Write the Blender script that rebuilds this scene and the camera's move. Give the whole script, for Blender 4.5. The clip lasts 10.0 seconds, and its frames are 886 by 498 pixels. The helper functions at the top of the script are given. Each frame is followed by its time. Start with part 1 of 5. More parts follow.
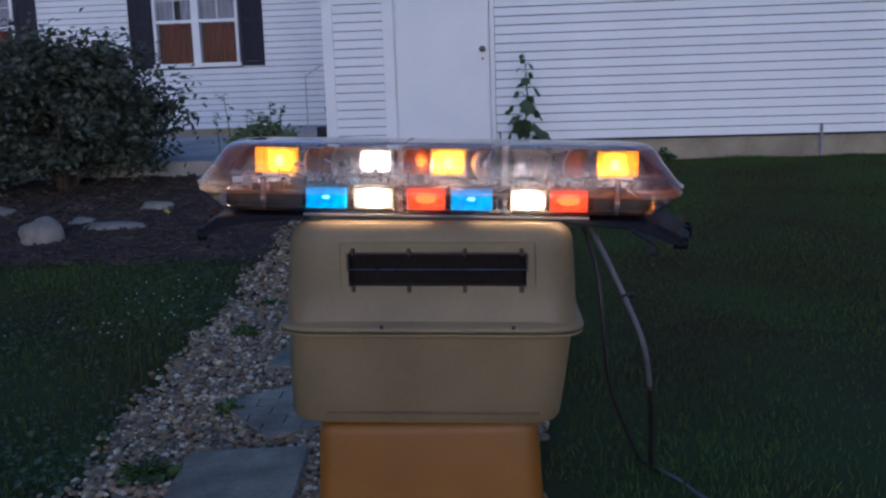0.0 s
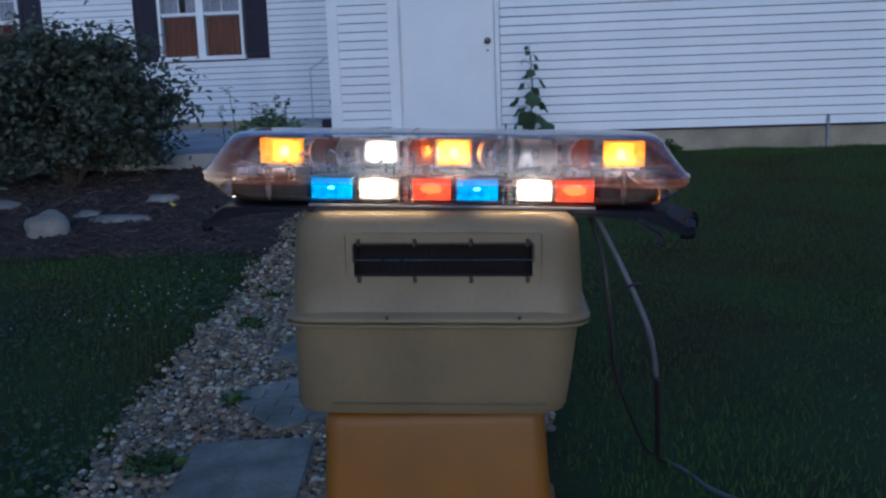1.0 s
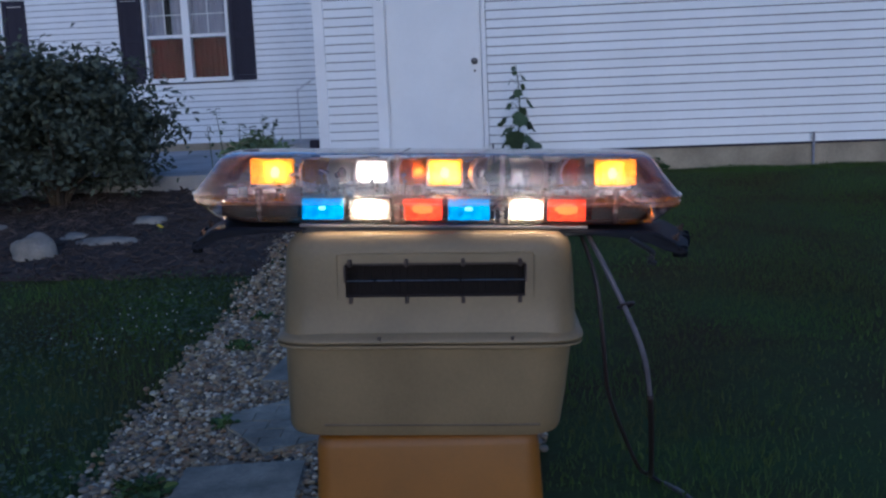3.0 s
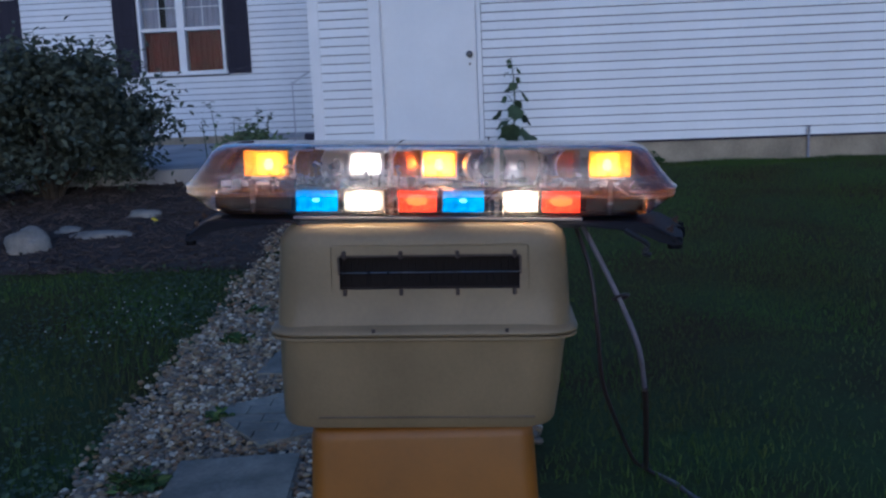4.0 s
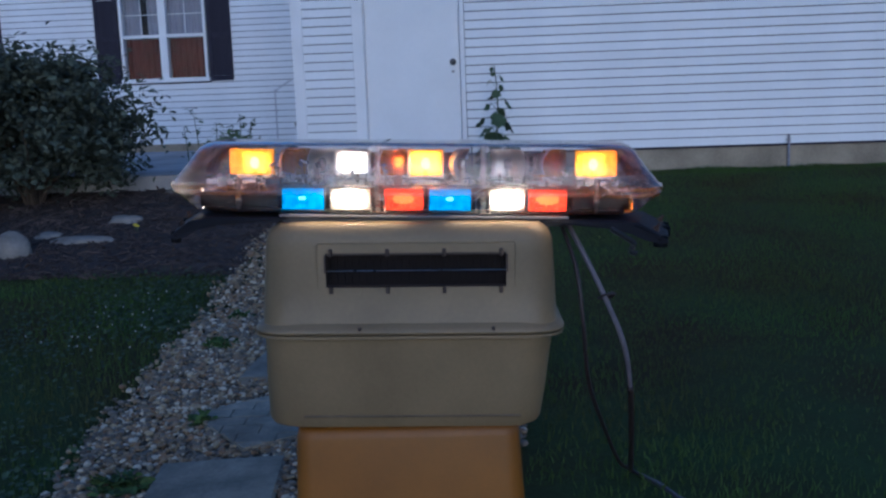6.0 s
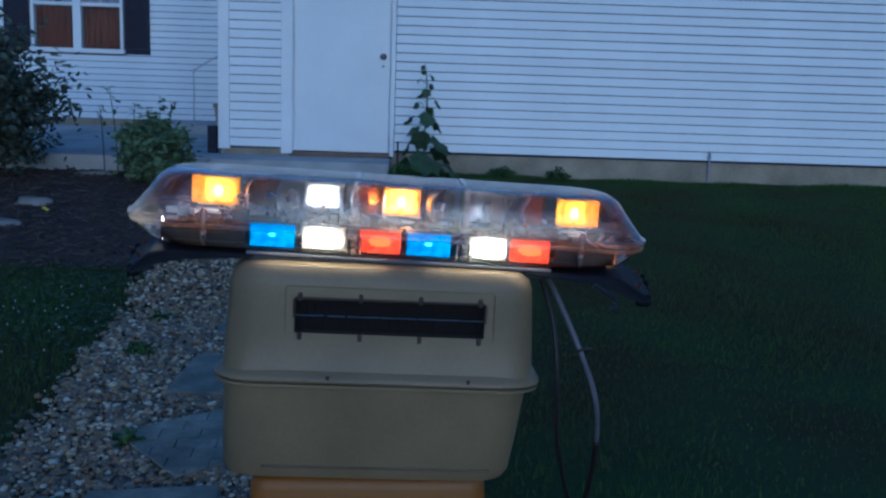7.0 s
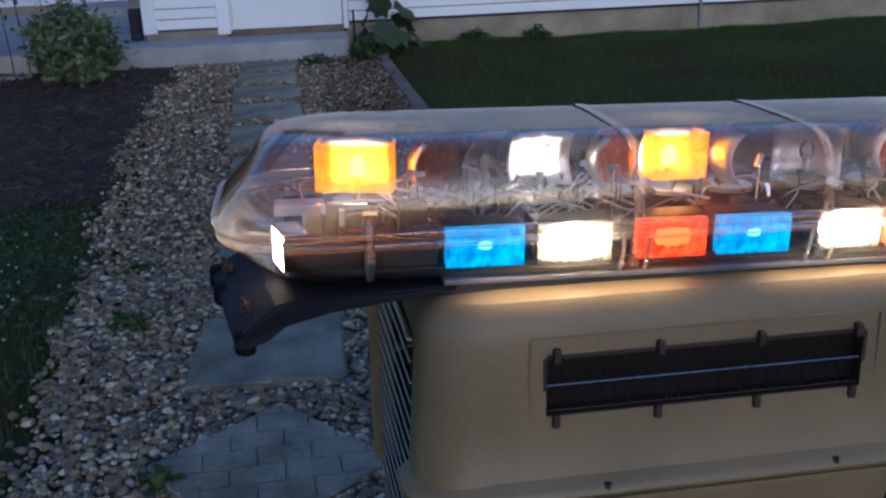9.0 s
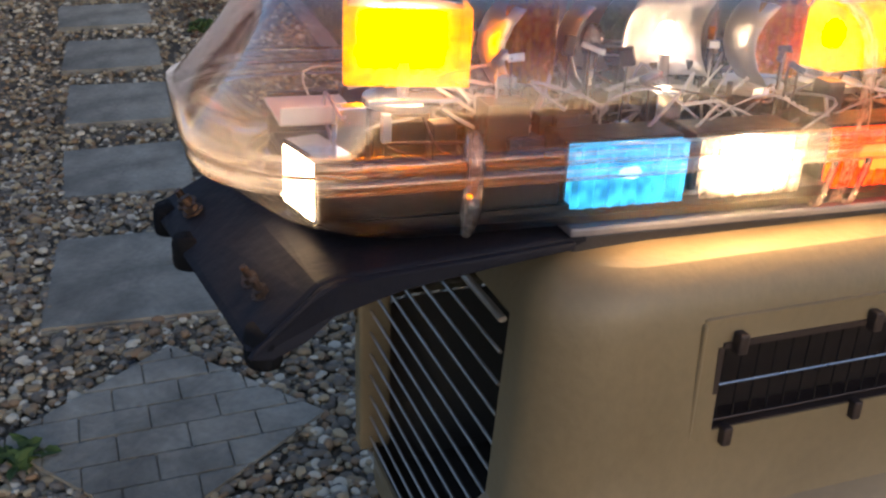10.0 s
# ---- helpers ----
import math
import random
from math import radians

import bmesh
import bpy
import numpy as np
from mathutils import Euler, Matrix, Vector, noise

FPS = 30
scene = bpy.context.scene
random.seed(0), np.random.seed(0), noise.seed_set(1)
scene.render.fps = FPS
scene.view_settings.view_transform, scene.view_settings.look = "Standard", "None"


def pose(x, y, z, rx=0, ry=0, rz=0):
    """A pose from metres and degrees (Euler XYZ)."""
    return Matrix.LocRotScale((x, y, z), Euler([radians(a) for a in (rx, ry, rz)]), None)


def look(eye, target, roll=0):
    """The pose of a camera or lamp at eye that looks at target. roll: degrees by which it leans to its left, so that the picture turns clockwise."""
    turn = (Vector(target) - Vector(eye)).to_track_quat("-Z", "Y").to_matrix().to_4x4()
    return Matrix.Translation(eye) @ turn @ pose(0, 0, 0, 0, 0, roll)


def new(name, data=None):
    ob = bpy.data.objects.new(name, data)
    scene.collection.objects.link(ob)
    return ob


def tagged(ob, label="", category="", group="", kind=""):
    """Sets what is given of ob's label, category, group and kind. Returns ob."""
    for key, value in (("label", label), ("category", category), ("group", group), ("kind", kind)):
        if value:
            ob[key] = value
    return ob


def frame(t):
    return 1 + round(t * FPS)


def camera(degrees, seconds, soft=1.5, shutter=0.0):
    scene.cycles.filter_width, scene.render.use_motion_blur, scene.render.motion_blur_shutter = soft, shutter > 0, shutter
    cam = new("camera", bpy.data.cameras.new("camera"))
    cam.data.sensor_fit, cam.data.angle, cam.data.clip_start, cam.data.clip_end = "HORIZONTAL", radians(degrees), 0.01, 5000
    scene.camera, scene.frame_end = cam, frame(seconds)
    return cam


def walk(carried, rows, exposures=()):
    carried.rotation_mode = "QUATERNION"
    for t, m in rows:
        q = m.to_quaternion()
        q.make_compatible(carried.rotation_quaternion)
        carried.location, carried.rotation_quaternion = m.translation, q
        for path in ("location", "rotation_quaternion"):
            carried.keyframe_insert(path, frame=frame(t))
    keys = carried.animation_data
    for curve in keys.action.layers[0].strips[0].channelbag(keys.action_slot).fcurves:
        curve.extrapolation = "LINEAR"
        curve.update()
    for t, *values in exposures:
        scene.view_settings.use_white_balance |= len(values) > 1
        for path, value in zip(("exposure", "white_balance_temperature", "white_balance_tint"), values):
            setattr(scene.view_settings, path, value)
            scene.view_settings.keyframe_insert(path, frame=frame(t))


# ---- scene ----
cam = camera(49.2, 10.0, 2.4)
PATH = [
    (0, (0.699, -9.604, 0.621), (0.471, -7.647, 0.274), -1.9),
    (0.5, (0.704, -9.604, 0.626), (0.49, -7.645, 0.284), -2.1),
    (1, (0.697, -9.599, 0.614), (0.458, -7.646, 0.253), -2.1),
    (1.5, (0.695, -9.597, 0.619), (0.46, -7.64, 0.283), -3.0),
    (2, (0.687, -9.59, 0.617), (0.477, -7.627, 0.298), -2.4),
    (3.5, (0.686, -9.589, 0.611), (0.472, -7.627, 0.284), -2.4),
    (4, (0.688, -9.584, 0.607), (0.484, -7.623, 0.273), -2.4),
    (4.5, (0.684, -9.582, 0.598), (0.495, -7.613, 0.306), -2.0),
    (5, (0.683, -9.589, 0.595), (0.513, -7.618, 0.302), -1.8),
    (5.5, (0.682, -9.586, 0.585), (0.507, -7.619, 0.272), -2.4),
    (6, (0.676, -9.588, 0.58), (0.51, -7.62, 0.265), -2.1),
    (6.2, (0.674, -9.584, 0.584), (0.5, -7.608, 0.326), -1.9),
    (7.3, (0.432, -9.4, 0.744), (0.588, -7.442, 0.363), 3.1),
    (7.5, (0.405, -9.339, 0.761), (0.621, -7.39, 0.366), 2.9),
    (7.8, (0.368, -9.163, 0.79), (0.572, -7.219, 0.364), 1.2),
    (8, (0.319, -9.07, 0.756), (0.435, -7.128, 0.291), -0.5),
    (8.1, (0.283, -9.012, 0.76), (0.449, -7.075, 0.288), 0.2),
    (8.4, (0.172, -8.857, 0.75), (0.153, -6.935, 0.199), -0.9),
    (8.5, (0.13, -8.782, 0.751), (0.131, -6.869, 0.166), -0.9),
    (8.6, (0.094, -8.713, 0.75), (0.22, -6.802, 0.174), 0.6),
    (8.7, (0.058, -8.645, 0.735), (0.234, -6.739, 0.155), 0.4),
    (9, (-0.009, -8.455, 0.721), (0.188, -6.567, 0.09), -2.4),
    (9.2, (-0.039, -8.318, 0.7), (0.072, -6.418, 0.086), -2.6),
    (9.3, (-0.056, -8.286, 0.705), (0.073, -6.398, 0.057), -1.2),
    (9.4, (-0.073, -8.248, 0.705), (0.013, -6.373, 0.016), -0.1),
    (9.5, (-0.085, -8.223, 0.708), (0.047, -6.359, -0.004), 0.3),
    (9.7, (-0.1, -8.146, 0.689), (0.165, -6.327, -0.1), -0.3),
    (9.8, (-0.115, -8.09, 0.665), (0.262, -6.296, -0.133), 0.8),
    (10, (-0.181, -7.979, 0.609), (0.34, -6.24, -0.23), 0.7),
]
EXPOSURES = [(0, 0.62, 5550, 24), (1.0, 0.60, 5050, 13), (3.6, 0.63, 5250, 19), (4.2, 0.60, 5050, 17), (6.2, 0.60, 4950, 15), (7.4, 0.30, 4100, 1), (7.8, 0.54, 4800, 1), (8.0, 0.82, 6500, 12), (8.4, 0.72, 6300, 9), (9.0, 0.74, 5450, 17), (9.2, 0.76, 5350, 17), (9.5, 0.90, 6000, 19), (10, 1.50, 7500, 22)]
walk(cam, [(t, look(eye, target, roll)) for t, eye, target, roll in PATH], EXPOSURES)

# ---- world, sun, exposure ----
world = bpy.data.worlds.new("dusk_sky")
scene.world = world
world.use_nodes = True
sky = world.node_tree.nodes.new("ShaderNodeTexSky")
sky.sky_type = "NISHITA"
sky.sun_disc = False
sky.sun_elevation = radians(14)
sky.ozone_density = 4.0
sky.sun_rotation = radians(172)
world.node_tree.links.new(sky.outputs[0], world.node_tree.nodes["Background"].inputs[0])
world.node_tree.nodes["Background"].inputs[1].default_value = 0.10
sun = new("sun", bpy.data.lights.new("sun", "SUN"))
sun.data.energy, sun.data.angle, sun.data.color = 0.06, radians(30), (1.0, 0.95, 0.9)
sun.matrix_world = look((0, 0, 0), (-math.sin(radians(172)) * 0.97, -math.cos(radians(172)) * 0.97, -0.24))


# ---- materials ----
def material(name, color, rough=0.6, metal=0.0, var=0.25, scale=6.0, fine=60.0, bump=0.2, tint=None, island=0.0, random=0.0, coat=0.0, spec=0.5):
    m = bpy.data.materials.new(name)
    m.use_nodes = True
    n, l = m.node_tree.nodes, m.node_tree.links
    p = n["Principled BSDF"]
    p.inputs["Metallic"].default_value = metal
    p.inputs["Specular IOR Level"].default_value = spec
    p.inputs["Coat Weight"].default_value = coat
    co = n.new("ShaderNodeTexCoord")
    big, small = n.new("ShaderNodeTexNoise"), n.new("ShaderNodeTexNoise")
    for node, s in ((big, scale), (small, fine)):
        node.inputs["Scale"].default_value = s
        node.inputs["Detail"].default_value = 5
        l.new(co.outputs["Object"], node.inputs["Vector"])
    ramp = n.new("ShaderNodeValToRGB")
    ramp.color_ramp.elements[0].position, ramp.color_ramp.elements[1].position = 0.3, 0.7
    dark = tint or tuple(c * (1 - var) for c in color)
    ramp.color_ramp.elements[0].color = (*dark, 1)
    ramp.color_ramp.elements[1].color = (*[min(1, c * (1 + var * 0.5)) for c in color], 1)
    l.new(big.outputs["Fac"], ramp.inputs["Fac"])
    mul = n.new("ShaderNodeMixRGB")
    mul.blend_type = "MULTIPLY"
    mul.inputs["Fac"].default_value = min(1, var)
    l.new(ramp.outputs["Color"], mul.inputs["Color1"])
    l.new(small.outputs["Fac"], mul.inputs["Color2"])
    last = mul.outputs["Color"]
    if island or random:
        hsv = n.new("ShaderNodeHueSaturation")
        src = n.new("ShaderNodeNewGeometry").outputs["Random Per Island"] if island else n.new("ShaderNodeObjectInfo").outputs["Random"]
        mr = n.new("ShaderNodeMapRange")
        mr.inputs["To Min"].default_value, mr.inputs["To Max"].default_value = 1 - (island or random), 1 + (island or random)
        l.new(src, mr.inputs["Value"])
        l.new(mr.outputs["Result"], hsv.inputs["Value"])
        l.new(last, hsv.inputs["Color"])
        last = hsv.outputs["Color"]
    l.new(last, p.inputs["Base Color"])
    rr = n.new("ShaderNodeMapRange")
    rr.inputs["To Min"].default_value, rr.inputs["To Max"].default_value = max(0.02, rough - 0.1), min(1, rough + 0.1)
    l.new(small.outputs["Fac"], rr.inputs["Value"])
    l.new(rr.outputs["Result"], p.inputs["Roughness"])
    if bump:
        b = n.new("ShaderNodeBump")
        b.inputs["Strength"].default_value, b.inputs["Distance"].default_value = bump, 0.01
        l.new(small.outputs["Fac"], b.inputs["Height"])
        l.new(b.outputs["Normal"], p.inputs["Normal"])
    return m


def clear_plastic(name, color, gloss=1.0, haze=0.05):
    """Thin clear plastic: it lets light through, mirrors at grazing angles, and is a little hazy with scratches."""
    m = bpy.data.materials.new(name)
    m.use_nodes = True
    n, l = m.node_tree.nodes, m.node_tree.links
    n.remove(n["Principled BSDF"])
    out = n["Material Output"]
    tr, gl, df = n.new("ShaderNodeBsdfTransparent"), n.new("ShaderNodeBsdfGlossy"), n.new("ShaderNodeBsdfTranslucent")
    tr.inputs["Color"].default_value = (*color, 1)
    gl.inputs["Roughness"].default_value = 0.08
    df.inputs["Color"].default_value = (*color, 1)
    noise_node = n.new("ShaderNodeTexNoise")
    noise_node.inputs["Scale"].default_value = 9
    mr = n.new("ShaderNodeMapRange")
    mr.inputs["From Min"].default_value, mr.inputs["From Max"].default_value = 0.3, 0.7
    mr.inputs["To Min"].default_value, mr.inputs["To Max"].default_value = haze * 0.5, haze * 1.5
    l.new(noise_node.outputs["Fac"], mr.inputs["Value"])
    a, b = n.new("ShaderNodeMixShader"), n.new("ShaderNodeMixShader")
    l.new(mr.outputs["Result"], a.inputs[0])
    l.new(tr.outputs[0], a.inputs[1])
    l.new(df.outputs[0], a.inputs[2])
    fr = n.new("ShaderNodeFresnel")
    fr.inputs["IOR"].default_value = 1.5
    mm = n.new("ShaderNodeMath")
    mm.operation = "MULTIPLY"
    mm.inputs[1].default_value = gloss
    l.new(fr.outputs[0], mm.inputs[0])
    l.new(mm.outputs[0], b.inputs[0])
    l.new(a.outputs[0], b.inputs[1])
    l.new(gl.outputs[0], b.inputs[2])
    l.new(b.outputs[0], out.inputs["Surface"])
    return m


def glowing(name, color, strength):
    m = bpy.data.materials.new(name)
    m.use_nodes = True
    p = m.node_tree.nodes["Principled BSDF"]
    p.inputs["Base Color"].default_value = (*color, 1)
    p.inputs["Roughness"].default_value = 0.25
    p.inputs["Emission Color"].default_value = (*color, 1)
    p.inputs["Emission Strength"].default_value = strength
    return m


# dark wall core; its colour gives the shade lines between siding boards
SHADE_SHEATHING = material("shade_line_sheathing", (0.10, 0.10, 0.11), 0.8, var=0.2, scale=4, fine=30, bump=0.1)
VINYL = material("white_vinyl", (0.78, 0.79, 0.80), 0.45, var=0.06, scale=1.5, fine=30, bump=0.05, random=0.03)
TRIM = material("white_trim", (0.80, 0.80, 0.81), 0.45, var=0.05, scale=3, fine=40, bump=0.03)
DOOR_PAINT = material("door_paint", (0.76, 0.77, 0.79), 0.4, var=0.05, scale=2, fine=25, bump=0.03)
CONCRETE = material("foundation_concrete", (0.38, 0.315, 0.225), 0.9, var=0.35, scale=3, fine=45, bump=0.5)
SLAB = material("slab_concrete", (0.46, 0.455, 0.45), 0.9, var=0.3, scale=2, fine=50, bump=0.4)
SHUTTER = material("shutter_plastic", (0.045, 0.042, 0.058), 0.85, var=0.2, scale=8, fine=60, bump=0.1, spec=0.15)
SILL = material("worn_sill_wood", (0.22, 0.15, 0.10), 0.7, var=0.4, scale=8, fine=50, bump=0.3)
EDGE_WOOD = material("weathered_board", (0.22, 0.18, 0.145), 0.85, var=0.4, scale=5, fine=60, bump=0.4)
SOIL = material("lawn_soil", (0.046, 0.072, 0.026), 0.95, var=0.5, scale=1.3, fine=40, bump=0.8, tint=(0.062, 0.046, 0.022), spec=0.06)
MULCH = material("mulch", (0.062, 0.040, 0.030), 0.95, var=0.6, scale=4, fine=55, bump=1.0, tint=(0.030, 0.022, 0.019))
MULCH_CHIP = material("mulch_chip", (0.078, 0.054, 0.044), 0.9, var=0.5, scale=8, fine=60, bump=0.3, island=0.5)
LITTER = material("dry_leaf", (0.16, 0.085, 0.05), 0.85, var=0.4, scale=8, fine=60, bump=0.2, island=0.4, spec=0.2)
GRIT = material("gravel_bed", (0.19, 0.15, 0.10), 0.95, var=0.6, scale=10, fine=80, bump=1.0)
PEBBLE = material("river_pebble", (0.36, 0.30, 0.25), 0.6, var=0.35, scale=8, fine=70, bump=0.2, island=0.55)
SLATE = material("stone_paver", (0.335, 0.305, 0.235), 0.85, var=0.5, scale=7, fine=60, bump=0.5, random=0.12)
pn, pl = PEBBLE.node_tree.nodes, PEBBLE.node_tree.links
pick = pn.new("ShaderNodeValToRGB")
pick.color_ramp.interpolation = "CONSTANT"
for pos, col in ((0.0, (0.34, 0.235, 0.125)), (0.20, (0.165, 0.135, 0.095)), (0.40, (0.46, 0.36, 0.21)), (0.55, (0.30, 0.18, 0.09)), (0.68, (0.23, 0.195, 0.145)), (0.86, (0.63, 0.57, 0.43))):
    e = pick.color_ramp.elements.new(pos)
    e.color = (*col, 1)
pl.new(pn.new("ShaderNodeNewGeometry").outputs["Random Per Island"], pick.inputs["Fac"])
tone = pn.new("ShaderNodeMixRGB")
tone.blend_type = "MULTIPLY"
tone.inputs["Fac"].default_value = 0.35
pl.new(pick.outputs["Color"], tone.inputs["Color1"])
pl.new(pn["Principled BSDF"].inputs["Base Color"].links[0].from_socket, tone.inputs["Color2"])
pl.new(tone.outputs["Color"], pn["Principled BSDF"].inputs["Base Color"])
FIELD_ROCK = material("field_rock", (0.28, 0.255, 0.22), 0.9, var=0.4, scale=6, fine=40, bump=0.6)
GRASS = material("grass", (0.072, 0.130, 0.032), 0.9, var=0.5, scale=1.2, fine=20, bump=0.0, tint=(0.092, 0.094, 0.038), island=0.08, spec=0.04)
LEAF_DARK = material("shrub_leaf", (0.098, 0.118, 0.088), 0.65, var=0.35, scale=3, fine=30, bump=0.1, island=0.35, spec=0.2)
LEAF_LIGHT = material("light_leaf", (0.16, 0.22, 0.11), 0.6, var=0.35, scale=5, fine=30, bump=0.1, island=0.4, spec=0.2)
WEED = material("weed_leaf", (0.065, 0.115, 0.035), 0.7, var=0.35, scale=6, fine=30, bump=0.1, island=0.35, spec=0.2)
LEAF_HOLLY = material("hollyhock_leaf", (0.06, 0.09, 0.045), 0.6, var=0.3, scale=12, fine=60, bump=0.2, island=0.25, spec=0.2)
BARK = material("bark", (0.09, 0.065, 0.045), 0.9, var=0.4, scale=15, fine=80, bump=0.6)
TAN = material("tan_plastic", (0.232, 0.168, 0.090), 0.5, var=0.24, scale=3.5, fine=110, bump=0.08)
TAN_DARK = material("dark_vent_plastic", (0.034, 0.018, 0.013), 0.6, var=0.3, scale=10, fine=60, bump=0.1)
# near-black colour for the shade seen through the vent
VENT_SHADE = material("vent_shade", (0.014, 0.010, 0.009), 0.8, var=0.3, scale=10, fine=60, bump=0.1, spec=0.2)
# darker tan that carries the shade of the moulded groove
GROOVE = material("groove_shade_tan", (0.13, 0.095, 0.055), 0.6, var=0.3, scale=6, fine=60, bump=0.1)
# darkened tan plastic: the shade within the kennel is put into the colour
INSIDE_SHADE = material("kennel_inside_shade", (0.05, 0.04, 0.03), 0.7, var=0.2, scale=6, fine=60, bump=0.1)
ORANGE = material("orange_plastic", (0.25, 0.090, 0.0025), 0.5, var=0.18, scale=4, fine=90, bump=0.03)
PLATE = material("pale_lens_base", (0.13, 0.128, 0.145), 0.4, metal=0.0, var=0.3, scale=12, fine=80, bump=0.1)
BLACK = material("black_metal", (0.018, 0.018, 0.022), 0.45, var=0.3, scale=10, fine=80, bump=0.15)
ARM = material("mount_metal", (0.010, 0.011, 0.018), 0.7, var=0.35, scale=10, fine=80, bump=0.15, spec=0.2)
KNOB = material("worn_bronze", (0.22, 0.20, 0.19), 0.5, metal=0.6, var=0.3, scale=20, fine=90, bump=0.05)
BOARD = material("circuit_board", (0.03, 0.06, 0.10), 0.5, var=0.4, scale=60, fine=200, bump=0.3)
RUBBER = material("rubber", (0.006, 0.006, 0.007), 0.8, var=0.3, scale=20, fine=90, bump=0.2, spec=0.12)
STEEL = material("wire_steel", (0.60, 0.60, 0.60), 0.3, metal=1.0, var=0.2, scale=20, fine=90, bump=0.05)
DOOR_WIRE = material("dull_door_wire", (0.44, 0.40, 0.34), 0.45, metal=0.8, var=0.3, scale=20, fine=90, bump=0.05)
CHROME = material("chrome", (0.70, 0.70, 0.71), 0.20, metal=1.0, var=0.08, scale=10, fine=50, bump=0.03)
REFLECTOR = material("worn_reflector", (0.72, 0.71, 0.70), 0.36, metal=1.0, var=0.15, scale=12, fine=70, bump=0.25)
RUSTY = material("rusty_bolt", (0.085, 0.052, 0.038), 0.6, metal=0.6, var=0.4, scale=60, fine=200, bump=0.3)
WIRE_DARK = material("dark_wire", (0.03, 0.02, 0.022), 0.5, var=0.3, scale=20, fine=90, bump=0.1)
WIRE_RED = material("red_wire", (0.06, 0.018, 0.016), 0.5, var=0.3, scale=20, fine=90, bump=0.1)
WIRE_GREY = material("grey_cable", (0.30, 0.29, 0.33), 0.5, var=0.2, scale=20, fine=90, bump=0.1)
RAIL = material("pale_rail", (0.50, 0.50, 0.53), 0.5, var=0.2, scale=20, fine=90, bump=0.1)
CABLE = material("violet_sheath", (0.17, 0.155, 0.19), 0.6, var=0.35, scale=12, fine=90, bump=0.15)
WIRE_WHITE = material("white_wire", (0.65, 0.62, 0.58), 0.5, var=0.2, scale=20, fine=90, bump=0.1)
CURTAIN = material("lace_curtain", (0.50, 0.48, 0.54), 0.9, var=0.2, scale=6, fine=60, bump=0.2)
CURTAIN_RED = material("red_brown_curtain", (0.20, 0.032, 0.02), 0.9, var=0.4, scale=5, fine=60, bump=0.2)
ROOM_SHADE = material("room_shade", (0.03, 0.025, 0.025), 0.9, var=0.2, scale=4, fine=30, bump=0.0)
ROOF = material("roof_shingle", (0.10, 0.095, 0.09), 0.9, var=0.3, scale=3, fine=40, bump=0.4)
CLOVER = material("clover_petal", (0.34, 0.34, 0.30), 0.8, var=0.2, scale=30, fine=200, bump=0.3)
YELLOW = material("yellow_petal", (0.75, 0.55, 0.03), 0.6, var=0.15, scale=30, fine=90, bump=0.0)
CLEAR = clear_plastic("clear_dome", (0.95, 0.96, 0.97), 1.3, 0.08)
CLEAR_LOW = clear_plastic("clear_lower_lens", (0.95, 0.96, 0.97), 1.5, 0.035)
CLEAR_LIP = clear_plastic("clear_lip", (0.90, 0.90, 0.91), 1.7, 0.22)
PANE = clear_plastic("window_pane", (0.86, 0.88, 0.90), 0.25, 0.01)
SEAM = clear_plastic("seam_plastic", (0.90, 0.90, 0.90), 1.8, 0.28)
AMBER = clear_plastic("amber_filter", (1.0, 0.60, 0.08), 0.8, 0.25)
LAMP_WHITE = glowing("white_lamp", (1.0, 0.84, 0.58), 60.0)
LENS_WHITE = clear_plastic("lit_clear_lens", (1.0, 0.93, 0.82), 1.0, 0.55)
LAMP_SIDE = glowing("side_lamp", (1.0, 0.76, 0.45), 13.0)
LAMP_AMBER = clear_plastic("lit_amber_filter", (1.0, 0.50, 0.015), 0.6, 0.13)
nodes, links = LAMP_AMBER.node_tree.nodes, LAMP_AMBER.node_tree.links
# patchy glow added to the filter, for bulb light coming through it
glow, both = nodes.new("ShaderNodeEmission"), nodes.new("ShaderNodeAddShader")
glow_noise = nodes.new("ShaderNodeTexNoise")
glow_noise.inputs["Scale"].default_value = 7
glow_span = nodes.new("ShaderNodeMapRange")
glow_span.inputs["From Min"].default_value, glow_span.inputs["From Max"].default_value = 0.35, 0.7
glow_span.inputs["To Min"].default_value, glow_span.inputs["To Max"].default_value = 0.16, 0.48
links.new(glow_noise.outputs["Fac"], glow_span.inputs["Value"])
links.new(glow_span.outputs["Result"], glow.inputs["Strength"])
glow.inputs["Color"].default_value = (1.0, 0.44, 0.0, 1)
links.new(nodes["Material Output"].inputs["Surface"].links[0].from_socket, both.inputs[0])
links.new(glow.outputs[0], both.inputs[1])
links.new(both.outputs[0], nodes["Material Output"].inputs["Surface"])
LAMP_CLEAR = glowing("clear_bulb", (1.0, 0.82, 0.56), 9.0)
LAMP_BULB = glowing("bulb", (1.0, 0.76, 0.42), 46.0)
LAMP_BLUE = glowing("blue_lamp", (0.0, 0.36, 0.70), 0.55)
LAMP_RED = glowing("red_lamp", (0.92, 0.050, 0.006), 0.95)
